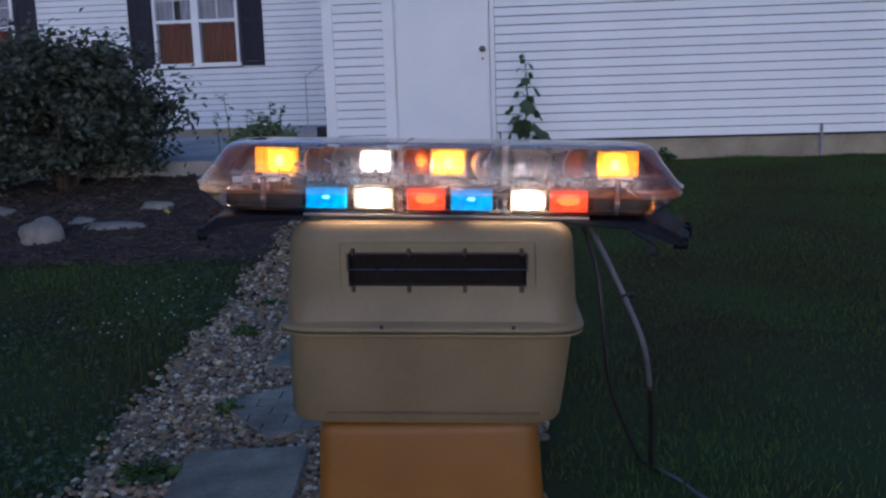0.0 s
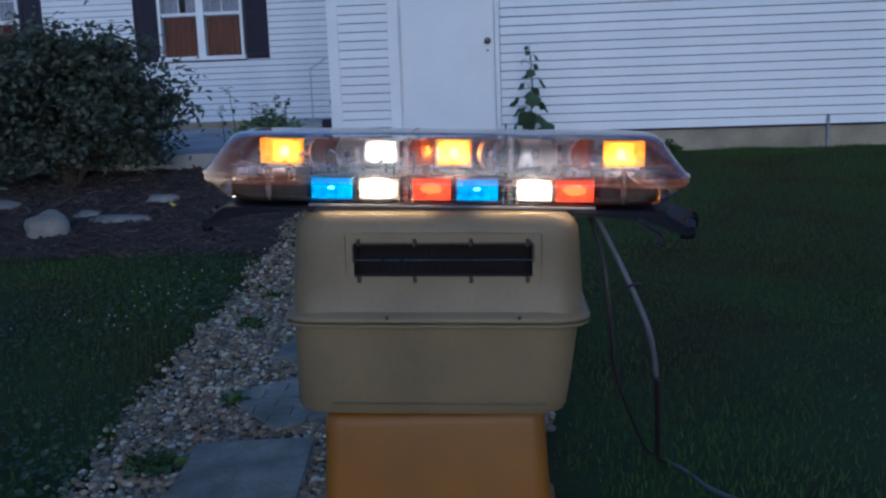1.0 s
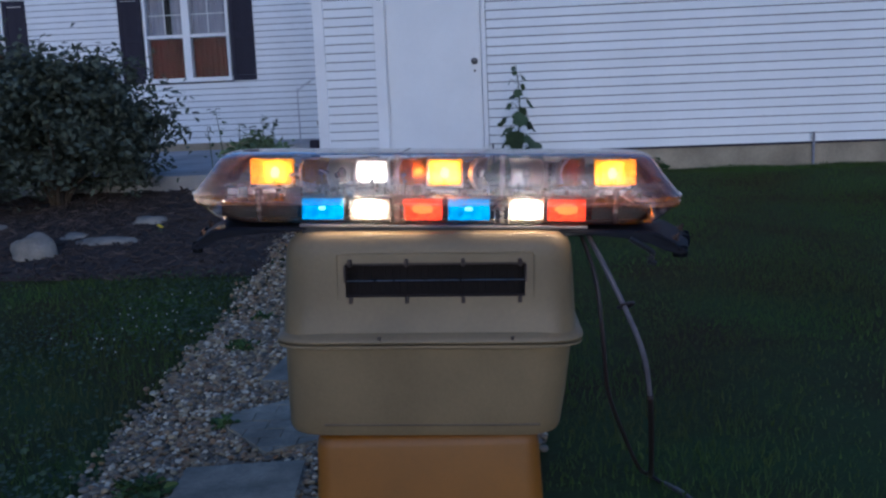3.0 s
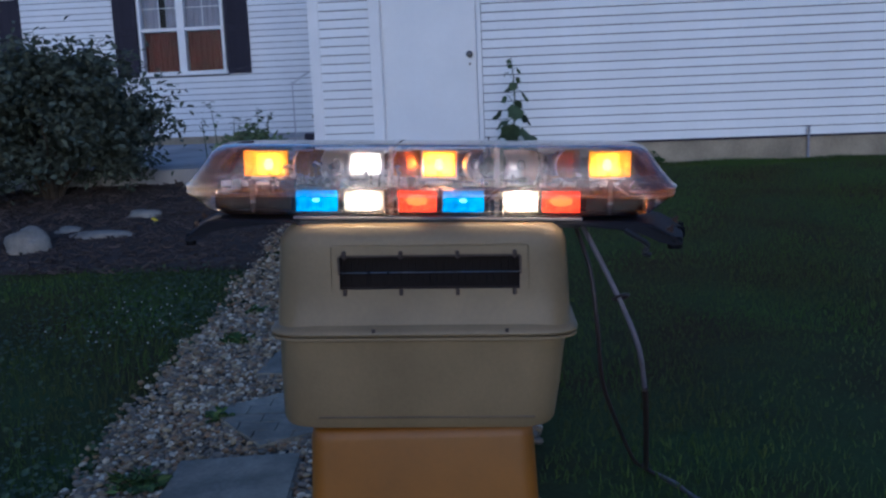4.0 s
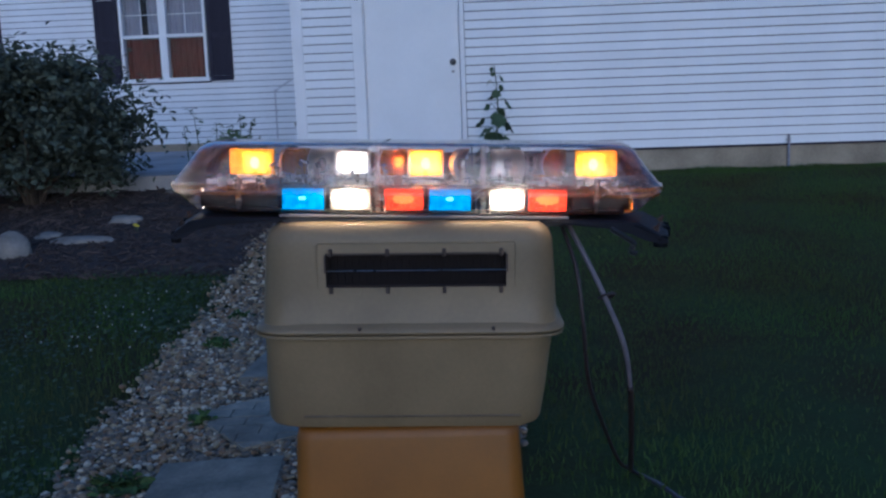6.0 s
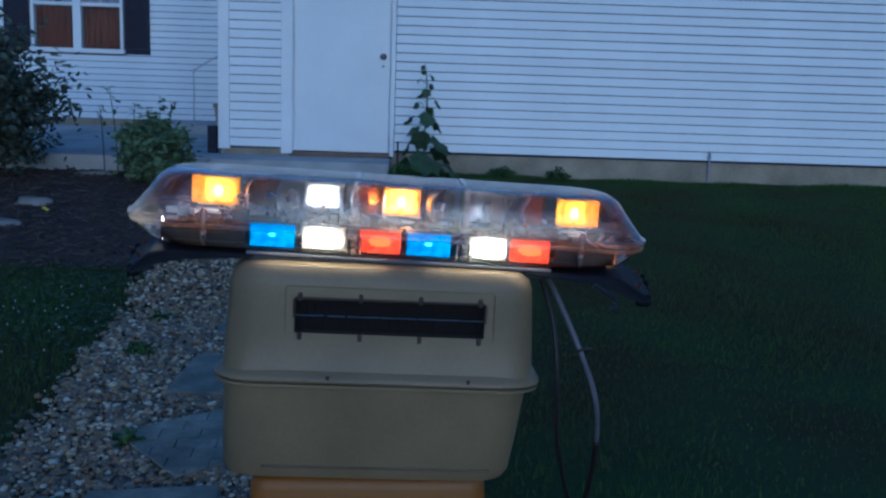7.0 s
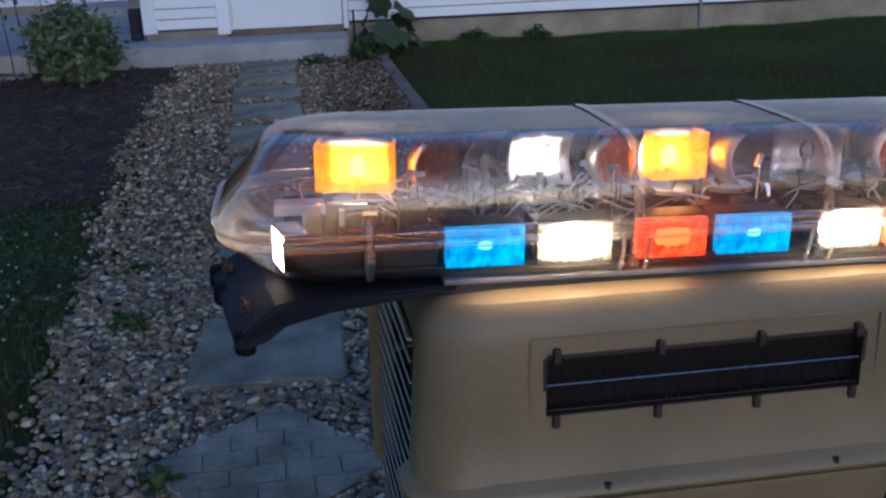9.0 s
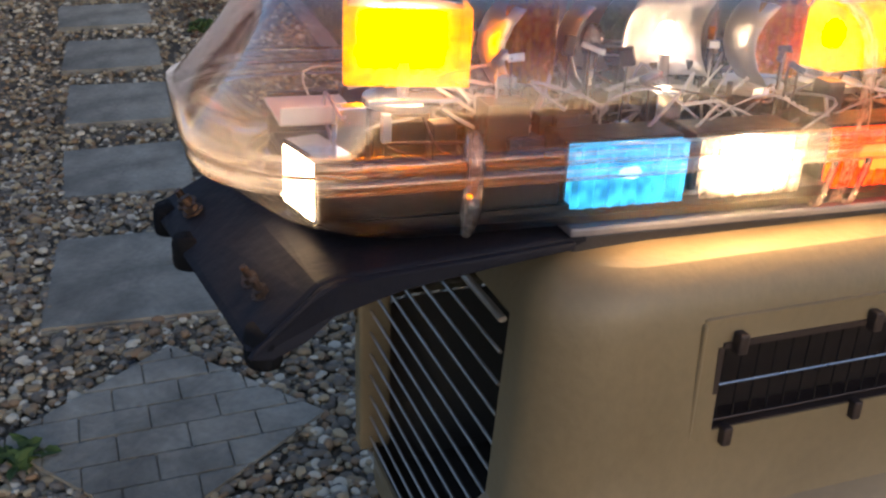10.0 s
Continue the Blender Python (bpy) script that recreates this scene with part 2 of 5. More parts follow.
for lit in (LAMP_BLUE, LAMP_RED):
    nodes, links = lit.node_tree.nodes, lit.node_tree.links
    cells, span = nodes.new("ShaderNodeTexNoise"), nodes.new("ShaderNodeMapRange")
    cells.inputs["Scale"].default_value = 4.5
    span.inputs["From Min"].default_value, span.inputs["From Max"].default_value = 0.35, 0.68
    top = nodes["Principled BSDF"].inputs["Emission Strength"].default_value
    span.inputs["To Min"].default_value, span.inputs["To Max"].default_value = top * 0.3, top * 2.2
    links.new(cells.outputs["Fac"], span.inputs["Value"])
    links.new(span.outputs["Result"], nodes["Principled BSDF"].inputs["Emission Strength"])
# glow colours for the bright cores laid on the flasher lenses
SPOT_BLUE = glowing("blue_hot_spot", (0.25, 0.78, 1.0), 1.1)
SPOT_RED = glowing("red_hot_spot", (1.0, 0.17, 0.025), 1.3)
LENS_BLUE = glowing("unlit_blue_lens", (0.004, 0.05, 0.14), 0.0)
LENS_RED = glowing("unlit_red_lens", (0.16, 0.008, 0.006), 0.0)


# ---- building helpers ----
def part(name, bm, mat, parent=None, label="", smooth=False):
    me = bpy.data.meshes.new(name)
    bmesh.ops.recalc_face_normals(bm, faces=bm.faces)
    if smooth:
        for f in bm.faces:
            f.smooth = True
    bm.to_mesh(me)
    bm.free()
    me.materials.append(mat)
    ob = new(name, me)
    if parent:
        ob.parent = parent
    if label:
        tagged(ob, label)
    return ob


def thing(name, m, label, category, group="", kind=""):
    ob = new(name)
    ob.matrix_world = m
    return tagged(ob, label, category, group, kind)


def box(bm, lo, hi, bevel=0.0, seg=2):
    c = [(a + b) / 2 for a, b in zip(lo, hi)]
    s = [b - a for a, b in zip(lo, hi)]
    made = bmesh.ops.create_cube(bm, size=1, matrix=Matrix.Translation(c) @ Matrix.Diagonal((*s, 1)))
    if bevel:
        edges = list({e for v in made["verts"] for e in v.link_edges})
        bmesh.ops.bevel(bm, geom=edges, offset=bevel, segments=seg, profile=0.5, affect="EDGES")
    return bm


def boxed(lo, hi, bevel=0.0, seg=2):
    return box(bmesh.new(), lo, hi, bevel, seg)


def round_ring(a, b, r, z, n=6, cx=0.0, cy=0.0):
    pts = []
    r = min(r, a, b)
    for qx, qy, start in ((1, 1, 0), (-1, 1, 90), (-1, -1, 180), (1, -1, 270)):
        for k in range(n + 1):
            t = radians(start + 90 * k / n)
            pts.append((cx + qx * (a - r) + r * math.cos(t), cy + qy * (b - r) + r * math.sin(t), z))
    return pts


def loft(rings, bottom=True, top=True, bm=None):
    bm = bm or bmesh.new()
    loops = [[bm.verts.new(p) for p in ring] for ring in rings]
    for u, v in zip(loops, loops[1:]):
        for k in range(len(u)):
            bm.faces.new((u[k], u[(k + 1) % len(u)], v[(k + 1) % len(u)], v[k]))
    if bottom:
        bm.faces.new(loops[0][::-1])
    if top:
        bm.faces.new(loops[-1])
    return bm


def tube(points, radius, sides=8, bm=None, steps=6):
    """A round tube along a smooth line through the points; radius may be one number or one for each point."""
    bm = bm or bmesh.new()
    pts = [Vector(p) for p in points]
    rad = radius if isinstance(radius, (list, tuple)) else [radius] * len(pts)
    fine, frad = [], []
    for i in range(len(pts) - 1):
        p0, p1, p2, p3 = pts[max(i - 1, 0)], pts[i], pts[i + 1], pts[min(i + 2, len(pts) - 1)]
        for s in range(steps):
            t = s / steps
            fine.append(0.5 * ((2 * p1) + (p2 - p0) * t + (2 * p0 - 5 * p1 + 4 * p2 - p3) * t * t + (3 * p1 - p0 - 3 * p2 + p3) * t ** 3))
            frad.append(rad[i] + (rad[i + 1] - rad[i]) * t)
    fine.append(pts[-1])
    frad.append(rad[-1])
    loops = []
    for i, p in enumerate(fine):
        d = (fine[min(i + 1, len(fine) - 1)] - fine[max(i - 1, 0)]).normalized()
        side = d.cross(Vector((0.31, 0.2, 0.93)) if abs(d.z) < 0.95 else Vector((1, 0, 0))).normalized()
        up = side.cross(d)
        loops.append([bm.verts.new(p + frad[i] * (side * math.cos(2 * math.pi * k / sides) + up * math.sin(2 * math.pi * k / sides))) for k in range(sides)])
    for u, v in zip(loops, loops[1:]):
        for k in range(sides):
            bm.faces.new((u[k], u[(k + 1) % sides], v[(k + 1) % sides], v[k]))
    bm.faces.new(loops[0][::-1])
    bm.faces.new(loops[-1])
    return bm


def disc(bm, m, radius, depth, sides=14):
    bmesh.ops.create_cone(bm, cap_ends=True, segments=sides, radius1=radius, radius2=radius, depth=depth, matrix=m)
    return bm


def extrude_profile(profile, y0, y1):
    """A closed outline in x and z, drawn out along y."""
    bm = bmesh.new()
    a, b = [bm.verts.new((x, y0, z)) for x, z in profile], [bm.verts.new((x, y1, z)) for x, z in profile]
    for k in range(len(a)):
        bm.faces.new((a[k], a[(k + 1) % len(a)], b[(k + 1) % len(a)], b[k]))
    bm.faces.new(a[::-1])
    bm.faces.new(b)
    return bm


def cut_hole(bm, lo, hi, test):
    """Cuts the faces along the sides of a box and takes away those inside it."""
    for axis in range(3):
        for v in (lo[axis], hi[axis]):
            if v is None:
                continue
            co, no = [0, 0, 0], [0, 0, 0]
            co[axis], no[axis] = v, 1
            bmesh.ops.bisect_plane(bm, geom=bm.verts[:] + bm.edges[:] + bm.faces[:], plane_co=co, plane_no=no, dist=1e-5)
    gone = [f for f in bm.faces if test(f.calc_center_median()) and all(lo[i] is None or lo[i] <= f.calc_center_median()[i] <= hi[i] for i in range(3))]
    bmesh.ops.delete(bm, geom=gone, context="FACES")


def raw_mesh(name, verts, faces, mat, smooth=False):
    """One object from arrays: verts n x 3, faces m x k."""
    me = bpy.data.meshes.new(name)
    verts, faces = np.asarray(verts, dtype=np.float32), np.asarray(faces, dtype=np.int32)
    m, k = faces.shape
    me.vertices.add(len(verts))
    me.vertices.foreach_set("co", verts.ravel())
    me.loops.add(m * k)
    me.loops.foreach_set("vertex_index", faces.ravel())
    me.polygons.add(m)
    me.polygons.foreach_set("loop_start", np.arange(0, m * k, k, dtype=np.int32))
    me.polygons.foreach_set("use_smooth", np.full(m, smooth))
    me.update()
    me.validate()
    me.materials.append(mat)
    return new(name, me)


def scatter_mesh(name, base, faces, places, turns, sizes, mat, smooth=False):
    """Many copies of a small base shape in one mesh: places n x 3, turns n x 3 x 3, sizes n x 3."""
    base = np.asarray(base, float)
    shaped = base[None] * sizes[:, None, :]
    verts = np.einsum("nij,nkj->nki", turns, shaped) + places[:, None, :]
    allf = (np.asarray(faces)[None] + (np.arange(len(places)) * len(base))[:, None, None]).reshape(-1, len(faces[0]))
    return raw_mesh(name, verts.reshape(-1, 3), allf, mat, smooth)


def random_turns(n, rng, tilt=None):
    """Random turns; with tilt, the z axis leans by at most about that many radians."""
    yaw = rng.uniform(0, 2 * math.pi, n)
    lean = rng.normal(0, tilt, n) if tilt is not None else np.arccos(rng.uniform(-1, 1, n))
    spin = rng.uniform(0, 2 * math.pi, n)
    def rz(a):
        c, s, o, i = np.cos(a), np.sin(a), np.zeros(n), np.ones(n)
        return np.stack([np.stack([c, -s, o], -1), np.stack([s, c, o], -1), np.stack([o, o, i], -1)], -2)
    c, s, o, i = np.cos(lean), np.sin(lean), np.zeros(n), np.ones(n)
    rx = np.stack([np.stack([i, o, o], -1), np.stack([o, c, -s], -1), np.stack([o, s, c], -1)], -2)
    return rz(yaw) @ rx @ rz(spin)


def ground_height(x, y):
    """The lawn lies level by the kennel and climbs gently to the house."""
    base = np.interp(y, [-30, -4.5, -0.5, 30], [-0.6, -0.6, -0.23, -0.23])
    return base + 0.012 * np.sin(1.7 * x + 0.6 * y) * np.cos(1.3 * y)


LEAF = [(0, 0, 0), (0.5, 0.3, 0.10), (0.42, 0.72, 0.06), (0, 1, -0.08), (-0.42, 0.72, 0.06), (-0.5, 0.3, 0.10), (0, 0.5, -0.03)]
LEAF_FACES = [(0, 1, 6), (1, 2, 6), (2, 3, 6), (3, 4, 6), (4, 5, 6), (5, 0, 6)]

# ---- ground ----
xs = np.concatenate([[-900, -200, -60, -20], np.linspace(-10, 10, 81), [20, 60, 200, 900]])
ys = np.concatenate([[-900, -200, -60, -25], np.linspace(-14, 6, 81), [12, 30, 80, 250, 900]])
gx, gy = np.meshgrid(xs, ys)
gz = ground_height(gx, gy)
idx = np.arange(gx.size).reshape(gx.shape)
quads = np.stack([idx[:-1, :-1], idx[:-1, 1:], idx[1:, 1:], idx[1:, :-1]], -1).reshape(-1, 4)
tagged(raw_mesh("ground", np.stack([gx, gy, gz], -1).reshape(-1, 3), quads, SOIL, True), "dark lawn soil sloping gently up to the house", "ground", kind="structure")


def gravel_left(y):
    return np.interp(y, [-9, -7, -6, -5, -4, -3, -2, -0.6], [-0.60, -0.70, -0.86, -0.96, -1.08, -1.20, -1.20, -1.15])


def gravel_right(y):
    return np.interp(y, [-9, -7.4, -6.5, -5, -2.6, 0], [0.10, 0.45, 0.66, 0.70, 0.56, 0.36])


def bed_sheet(name, mat, left, right, y0, y1, lift, label, rows=60, cols=24):
    rng = np.random.default_rng(3)
    yy = np.linspace(y0, y1, rows)
    v = []
    for j, y in enumerate(yy):
        wob = 0.04 * math.sin(5.1 * y) + 0.03 * math.sin(11.3 * y + 1)
        xl, xr = left(y) + wob, right(y)
        for i in range(cols):
            x = xl + (xr - xl) * i / (cols - 1)
            edge = -0.05 if i in (0, cols - 1) or j in (0, rows - 1) else lift + rng.uniform(-0.006, 0.006)
            v.append((x, y, float(ground_height(x, y)) + edge))
    ids = np.arange(rows * cols).reshape(rows, cols)
    f = np.stack([ids[:-1, :-1], ids[:-1, 1:], ids[1:, 1:], ids[1:, :-1]], -1).reshape(-1, 4)
    return tagged(raw_mesh(name, v, f, mat, True), label, "ground", kind="structure")


bed_sheet("path_bed", GRIT, gravel_left, gravel_right, -8.06, -0.60, 0.014, "dark grit under the gravel garden path")
bed_sheet("mulch_bed", MULCH, lambda y: np.interp(y, [-3.6, -0.6], [-7.5, -7.5]), lambda y: gravel_left(y) + 0.06, -3.65, -0.60, 0.022, "dark brown mulch flower bed before the porch", 40, 50)

# ---- house ----
PITCH = 0.0855
TOP = 2.65


def siding(parent, x0, x1, y, z0, count, mat=VINYL):
    """Boards along x, each leaning out at its lower edge; the dark wall in the gaps draws the shade line under each."""
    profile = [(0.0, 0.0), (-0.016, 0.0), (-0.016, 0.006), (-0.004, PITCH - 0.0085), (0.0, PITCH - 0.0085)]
    bm = bmesh.new()
    a, b = [bm.verts.new((x0, py, pz)) for py, pz in profile], [bm.verts.new((x1, py, pz)) for py, pz in profile]
    for k in range(len(a)):
        bm.faces.new((a[k], a[(k + 1) % len(a)], b[(k + 1) % len(a)], b[k]))
    bm.faces.new(a[::-1])
    bm.faces.new(b)
    first = part("siding_board", bm, mat, parent)
    first.location = (0, y, z0)
    for k in range(1, count):
        ob = new("siding_board", first.data)
        ob.parent = parent
        ob.location = (0, y, z0 + k * PITCH)


wall = part("wall_garage", boxed((-1.53, 0.0, -0.02), (-0.90, 0.14, TOP)), SHADE_SHEATHING)
box_bm = bmesh.new()
box(box_bm, (-1.53, 0.0, -0.02), (-0.90, 0.14, TOP))
box(box_bm, (0.13, 0.0, -0.02), (5.88, 0.14, TOP))
box(box_bm, (-0.90, 0.0, 2.06), (0.13, 0.14, TOP))
box_bm.to_mesh(wall.data)
box_bm.free()
tagged(wall, "white vinyl-sided garage wall with a side door", "wall", kind="structure")
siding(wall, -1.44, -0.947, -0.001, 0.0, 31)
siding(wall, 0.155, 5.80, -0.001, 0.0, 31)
for x0, x1 in ((-1.55, -1.44), (5.80, 5.90)):
    tagged(part("trim", boxed((x0, -0.028, -0.03), (x1, 0.03, TOP), 0.004), TRIM), "white vinyl corner post of the garage", "trim", kind="structure")
side = part("wall_garage_side", boxed((-1.53, 0.14, -0.3), (-1.39, 4.0, TOP)), VINYL)
tagged(side, "white side wall of the garage towards the porch", "wall", kind="structure")
tagged(part("wall_garage_end", boxed((5.74, 0.14, -0.3), (5.88, 7.0, TOP)), VINYL), "plain white end wall of the garage", "wall", kind="structure")
foundation = part("foundation", boxed((0.13, -0.006, -0.7), (5.87, 0.13, -0.022), 0.004), CONCRETE)
tagged(foundation, "tan concrete foundation under the garage siding", "foundation", kind="structure")
tagged(part("foundation", boxed((-1.53, -0.006, -0.5), (-0.87, 0.13, -0.022), 0.004), CONCRETE), "narrow tan foundation strip beside the door", "foundation", kind="structure")
tagged(part("trim", boxed((0.15, -0.02, -0.02), (5.80, 0.0, -0.001), 0.002), SHUTTER), "dark starter strip under the lowest siding board", "trim", kind="structure")

door = thing("door_1", pose(0, 0, 0), "closed plain white side door with a round knob", "door", kind="structure")
part("door_leaf", boxed((-0.823, 0.025, -0.03), (0.098, 0.07, 2.02), 0.004), DOOR_PAINT, door)
for x0, x1, name in ((-0.945, -0.835, "casing"), (0.108, 0.150, "casing")):
    part(name, boxed((x0, -0.030, -0.06), (x1, 0.03, 2.14), 0.005), TRIM, door)
part("casing", boxed((-0.835, -0.030, 2.03), (0.108, 0.03, 2.14), 0.005), TRIM, door)
part("jamb", boxed((-0.900, 0.031, -0.05), (-0.826, 0.12, 2.06)), TRIM, door)
part("jamb", boxed((0.101, 0.031, -0.05), (0.13, 0.12, 2.06)), TRIM, door)
part("threshold", boxed((-0.835, -0.05, -0.079), (0.108, 0.09, -0.034), 0.006), SILL, door, "worn brown wooden threshold")
knob_bm = bmesh.new()
disc(knob_bm, pose(0.03, 0.02, 0.893, 90), 0.032, 0.012, 20)
disc(knob_bm, pose(0.03, 0.0, 0.893, 90), 0.013, 0.05, 14)
bmesh.ops.create_uvsphere(knob_bm, u_segments=16, v_segments=10, radius=0.025, matrix=pose(0.03, -0.035, 0.893) @ Matrix.Diagonal((1, 0.8, 1, 1)))
part("door_knob", knob_bm, KNOB, door, "round worn bronze door knob", True)
lock = part("lock_plate", disc(bmesh.new(), pose(0.03, 0.022, 0.80, 90), 0.012, 0.01), KNOB, door)
number = thing("house_number", pose(-0.885, -0.032, 1.55), "dark metal numerals on the white door casing", "sign")
for z in (0.10, 0.0):
    part("plain_bar", boxed((-0.018, -0.006, z - 0.035), (0.018, 0.0, z + 0.035), 0.003), SHUTTER, number)
pipe = thing("vent_pipe", pose(3.236, -0.035, 0), "thin grey pipe stub on the garage wall", "pipe")
part("pipe", tube([(0, 0, -0.22), (0, 0, -0.05), (0, 0, 0.09)], 0.012), WIRE_GREY, pipe)
part("bracket", boxed((-0.02, 0.0, 0.02), (0.02, 0.03, 0.045), 0.003), STEEL, pipe)
stub = thing("ground_stake", pose(0.19, -0.05, 0), "short dark stake beside the door casing", "stake")
part("stake", tube([(0, 0, -0.22), (0, 0, 0.09)], 0.008), SHUTTER, stub)

# the house wing that stands back beyond the porch
wing = new("wall_wing", bpy.data.meshes.new("wall_wing"))
wing_bm = bmesh.new()
WY = 4.0
for x0, x1, z0, z1 in ((-14.0, -8.25, 0.02, TOP), (-8.25, -7.03, 0.02, 0.92), (-8.25, -7.03, 2.13, TOP), (-7.03, -4.93, 0.02, TOP), (-4.93, -3.69, 0.02, 0.92), (-4.93, -3.69, 2.13, TOP), (-3.69, -1.39, 0.02, TOP)):
    box(wing_bm, (x0, WY, z0), (x1, WY + 0.15, z1))
wing_bm.to_mesh(wing.data)
wing_bm.free()
wing.data.materials.append(SHADE_SHEATHING)
tagged(wing, "white vinyl-sided house wall with shuttered windows", "wall", kind="structure")
for x0, x1, z0, n in ((-14.0, -1.45, 0.02, 10), (-14.0, -8.29, 0.875, 15), (-6.99, -4.97, 0.875, 15), (-3.65, -1.45, 0.875, 15), (-14.0, -1.45, 2.1575, 6)):
    siding(wing, x0, x1, WY - 0.001, z0, n)
tagged(part("foundation", boxed((-14.0, WY - 0.01, -0.6), (-1.39, WY + 0.14, 0.018)), CONCRETE), "grey concrete foundation of the house wing", "foundation", kind="structure")


def window_unit(name, x0, x1, z0, z1, label):
    """Twin double-hung window with dark louvred shutters, curtains and a near-black panel in place of an unlit room."""
    w = thing(name, pose(0, 0, 0), label, "window", kind="structure")
    y = WY - 0.03
    mid = (x0 + x1) / 2
    for lo, hi in (((x0, y, z0), (x0 + 0.04, y + 0.12, z1)), ((x1 - 0.04, y, z0), (x1, y + 0.12, z1)), ((x0 + 0.04, y, z1 - 0.045), (x1 - 0.04, y + 0.12, z1)), ((mid - 0.055, y, z0 + 0.03), (mid + 0.055, y + 0.12, z1 - 0.045))):
        part("window_frame", boxed(lo, hi, 0.004), TRIM, w)
    part("window_sill", boxed((x0 - 0.02, y - 0.03, z0 - 0.03), (x1 + 0.02, y + 0.12, z0 + 0.03), 0.005), TRIM, w)
    zm = z0 + (z1 - z0) * 0.51
    for a, b in ((x0 + 0.04, mid - 0.055), (mid + 0.055, x1 - 0.04)):
        part("meeting_rail", boxed((a, y + 0.02, zm - 0.022), (b, y + 0.08, zm + 0.022), 0.003), TRIM, w)
        for zz0, zz1 in ((z0 + 0.03, zm - 0.022), (zm + 0.022, z1 - 0.045)):
            part("pane", boxed((a, y + 0.045, zz0), (b, y + 0.049, zz1)), PANE, w).visible_shadow = False
        part("muntin", boxed(((a + b) / 2 - 0.005, y + 0.035, zm + 0.022), ((a + b) / 2 + 0.005, y + 0.044, z1 - 0.045)), TRIM, w)
        part("muntin", boxed((a, y + 0.033, (zm + z1) / 2 - 0.005), (b, y + 0.042, (zm + z1) / 2 + 0.005)), TRIM, w)
        for zz0, zz1, mat in ((zm - 0.03, z1, CURTAIN), (z0 - 0.02, zm - 0.03, CURTAIN_RED)):
            bm = bmesh.new()
            n = 40
            top = [bm.verts.new((a - 0.02 + (b - a + 0.04) * k / n, y + 0.14 + 0.014 * math.sin(k * 1.1) + 0.006 * math.sin(k * 2.7), zz1)) for k in range(n + 1)]
            bot = [bm.verts.new((a - 0.02 + (b - a + 0.04) * k / n, y + 0.14 + 0.018 * math.sin(k * 1.1 + 0.2), zz0)) for k in range(n + 1)]
            for k in range(n):
                if mat is CURTAIN and a < mid - 0.1 and 18 <= k <= 23:
                    continue
                bm.faces.new((top[k], top[k + 1], bot[k + 1], bot[k]))
            part("curtain", bm, mat, w, "", True)
    for s0 in (x0 - 0.36, x1 + 0.03):
        sh = part("shutter", boxed((s0, y - 0.005, z0 - 0.03), (s0 + 0.05, y + 0.025, z1 + 0.01), 0.004), SHUTTER, w, "dark blue-black louvred shutter")
        part("shutter_rail", boxed((s0 + 0.28, y - 0.005, z0 - 0.03), (s0 + 0.33, y + 0.025, z1 + 0.01), 0.004), SHUTTER, sh)
        for za in (z0 - 0.03, (z0 + z1) / 2 - 0.04, z1 - 0.06):
            part("shutter_rail", boxed((s0 + 0.05, y - 0.003, za), (s0 + 0.28, y + 0.022, za + 0.07)), SHUTTER, sh)
        part("shutter_back", boxed((s0 + 0.045, y + 0.0255, z0 - 0.02), (s0 + 0.285, y + 0.029, z1)), SHUTTER, sh)
        slat = None
        for k in range(34):
            zz = z0 + 0.06 + k * 0.034
            if zz > z1 - 0.08:
                break
            if slat is None:
                bm = bmesh.new()
                bmesh.ops.create_cube(bm, size=1, matrix=pose(s0 + 0.165, y + 0.012, 0, -18) @ Matrix.Diagonal((0.23, 0.006, 0.038, 1)))
                slat = part("slat", bm, SHUTTER, sh)
                slat.location = (0, 0, zz)
            else:
                ob = new("slat", slat.data)
                ob.parent = sh
                ob.location = (0, 0, zz)
    # added panel, coloured near black for the dimness indoors
    room = part("dim_interior", boxed((x0 - 0.1, WY + 0.9, z0 - 0.2), (x1 + 0.1, WY + 0.95, z1 + 0.2)), ROOM_SHADE, w)
    return w


window_unit("window_1", -4.93, -3.69, 0.92, 2.13, "white twin double-hung window with lace and red-brown curtains")
window_unit("window_2", -8.25, -7.03, 0.92, 2.13, "white twin window with dark shutters, partly hidden by the shrub")
for x0, x1, y0, y1, nm in ((-1.55, 5.9, -0.03, 7.0, "roof_garage"), (-14.15, -1.56, 3.97, 11.0, "roof_wing")):
    tagged(part(nm, boxed((x0, y0, TOP), (x1, y1, TOP + 0.12)), ROOF), "plain dark roof closing the house", "roof", kind="structure")
tagged(part("wall_wing_end", boxed((-14.15, 4.0, -0.6), (-14.0, 11.0, TOP)), VINYL), "plain end wall of the house wing", "wall", kind="structure")
tagged(part("wall_garage_back", boxed((-1.39, 6.9, -0.6), (5.9, 7.0, TOP)), VINYL), "plain back wall of the garage", "wall", kind="structure")
tagged(part("wall_wing_inner", boxed((-1.39, 4.15, -0.6), (-1.30, 10.9, TOP)), VINYL), "plain wall between wing and garage", "wall", kind="structure")
tagged(part("wall_back", boxed((-14.0, 10.9, -0.6), (-1.30, 11.0, TOP)), VINYL), "plain back wall of the house", "wall", kind="structure")

porch_bm = bmesh.new()
box(porch_bm, (-9.5, -0.62, -0.45), (0.13, -0.01, -0.08), 0.012)
porch = part("porch_slab", porch_bm, SLAB)
tagged(porch, "grey concrete stoop slab along the house", "porch", kind="structure")
tagged(part("porch_floor", boxed((-9.5, -0.008, -0.45), (-1.56, 3.985, -0.083), 0.004), SLAB), "grey concrete porch floor", "porch", kind="structure")
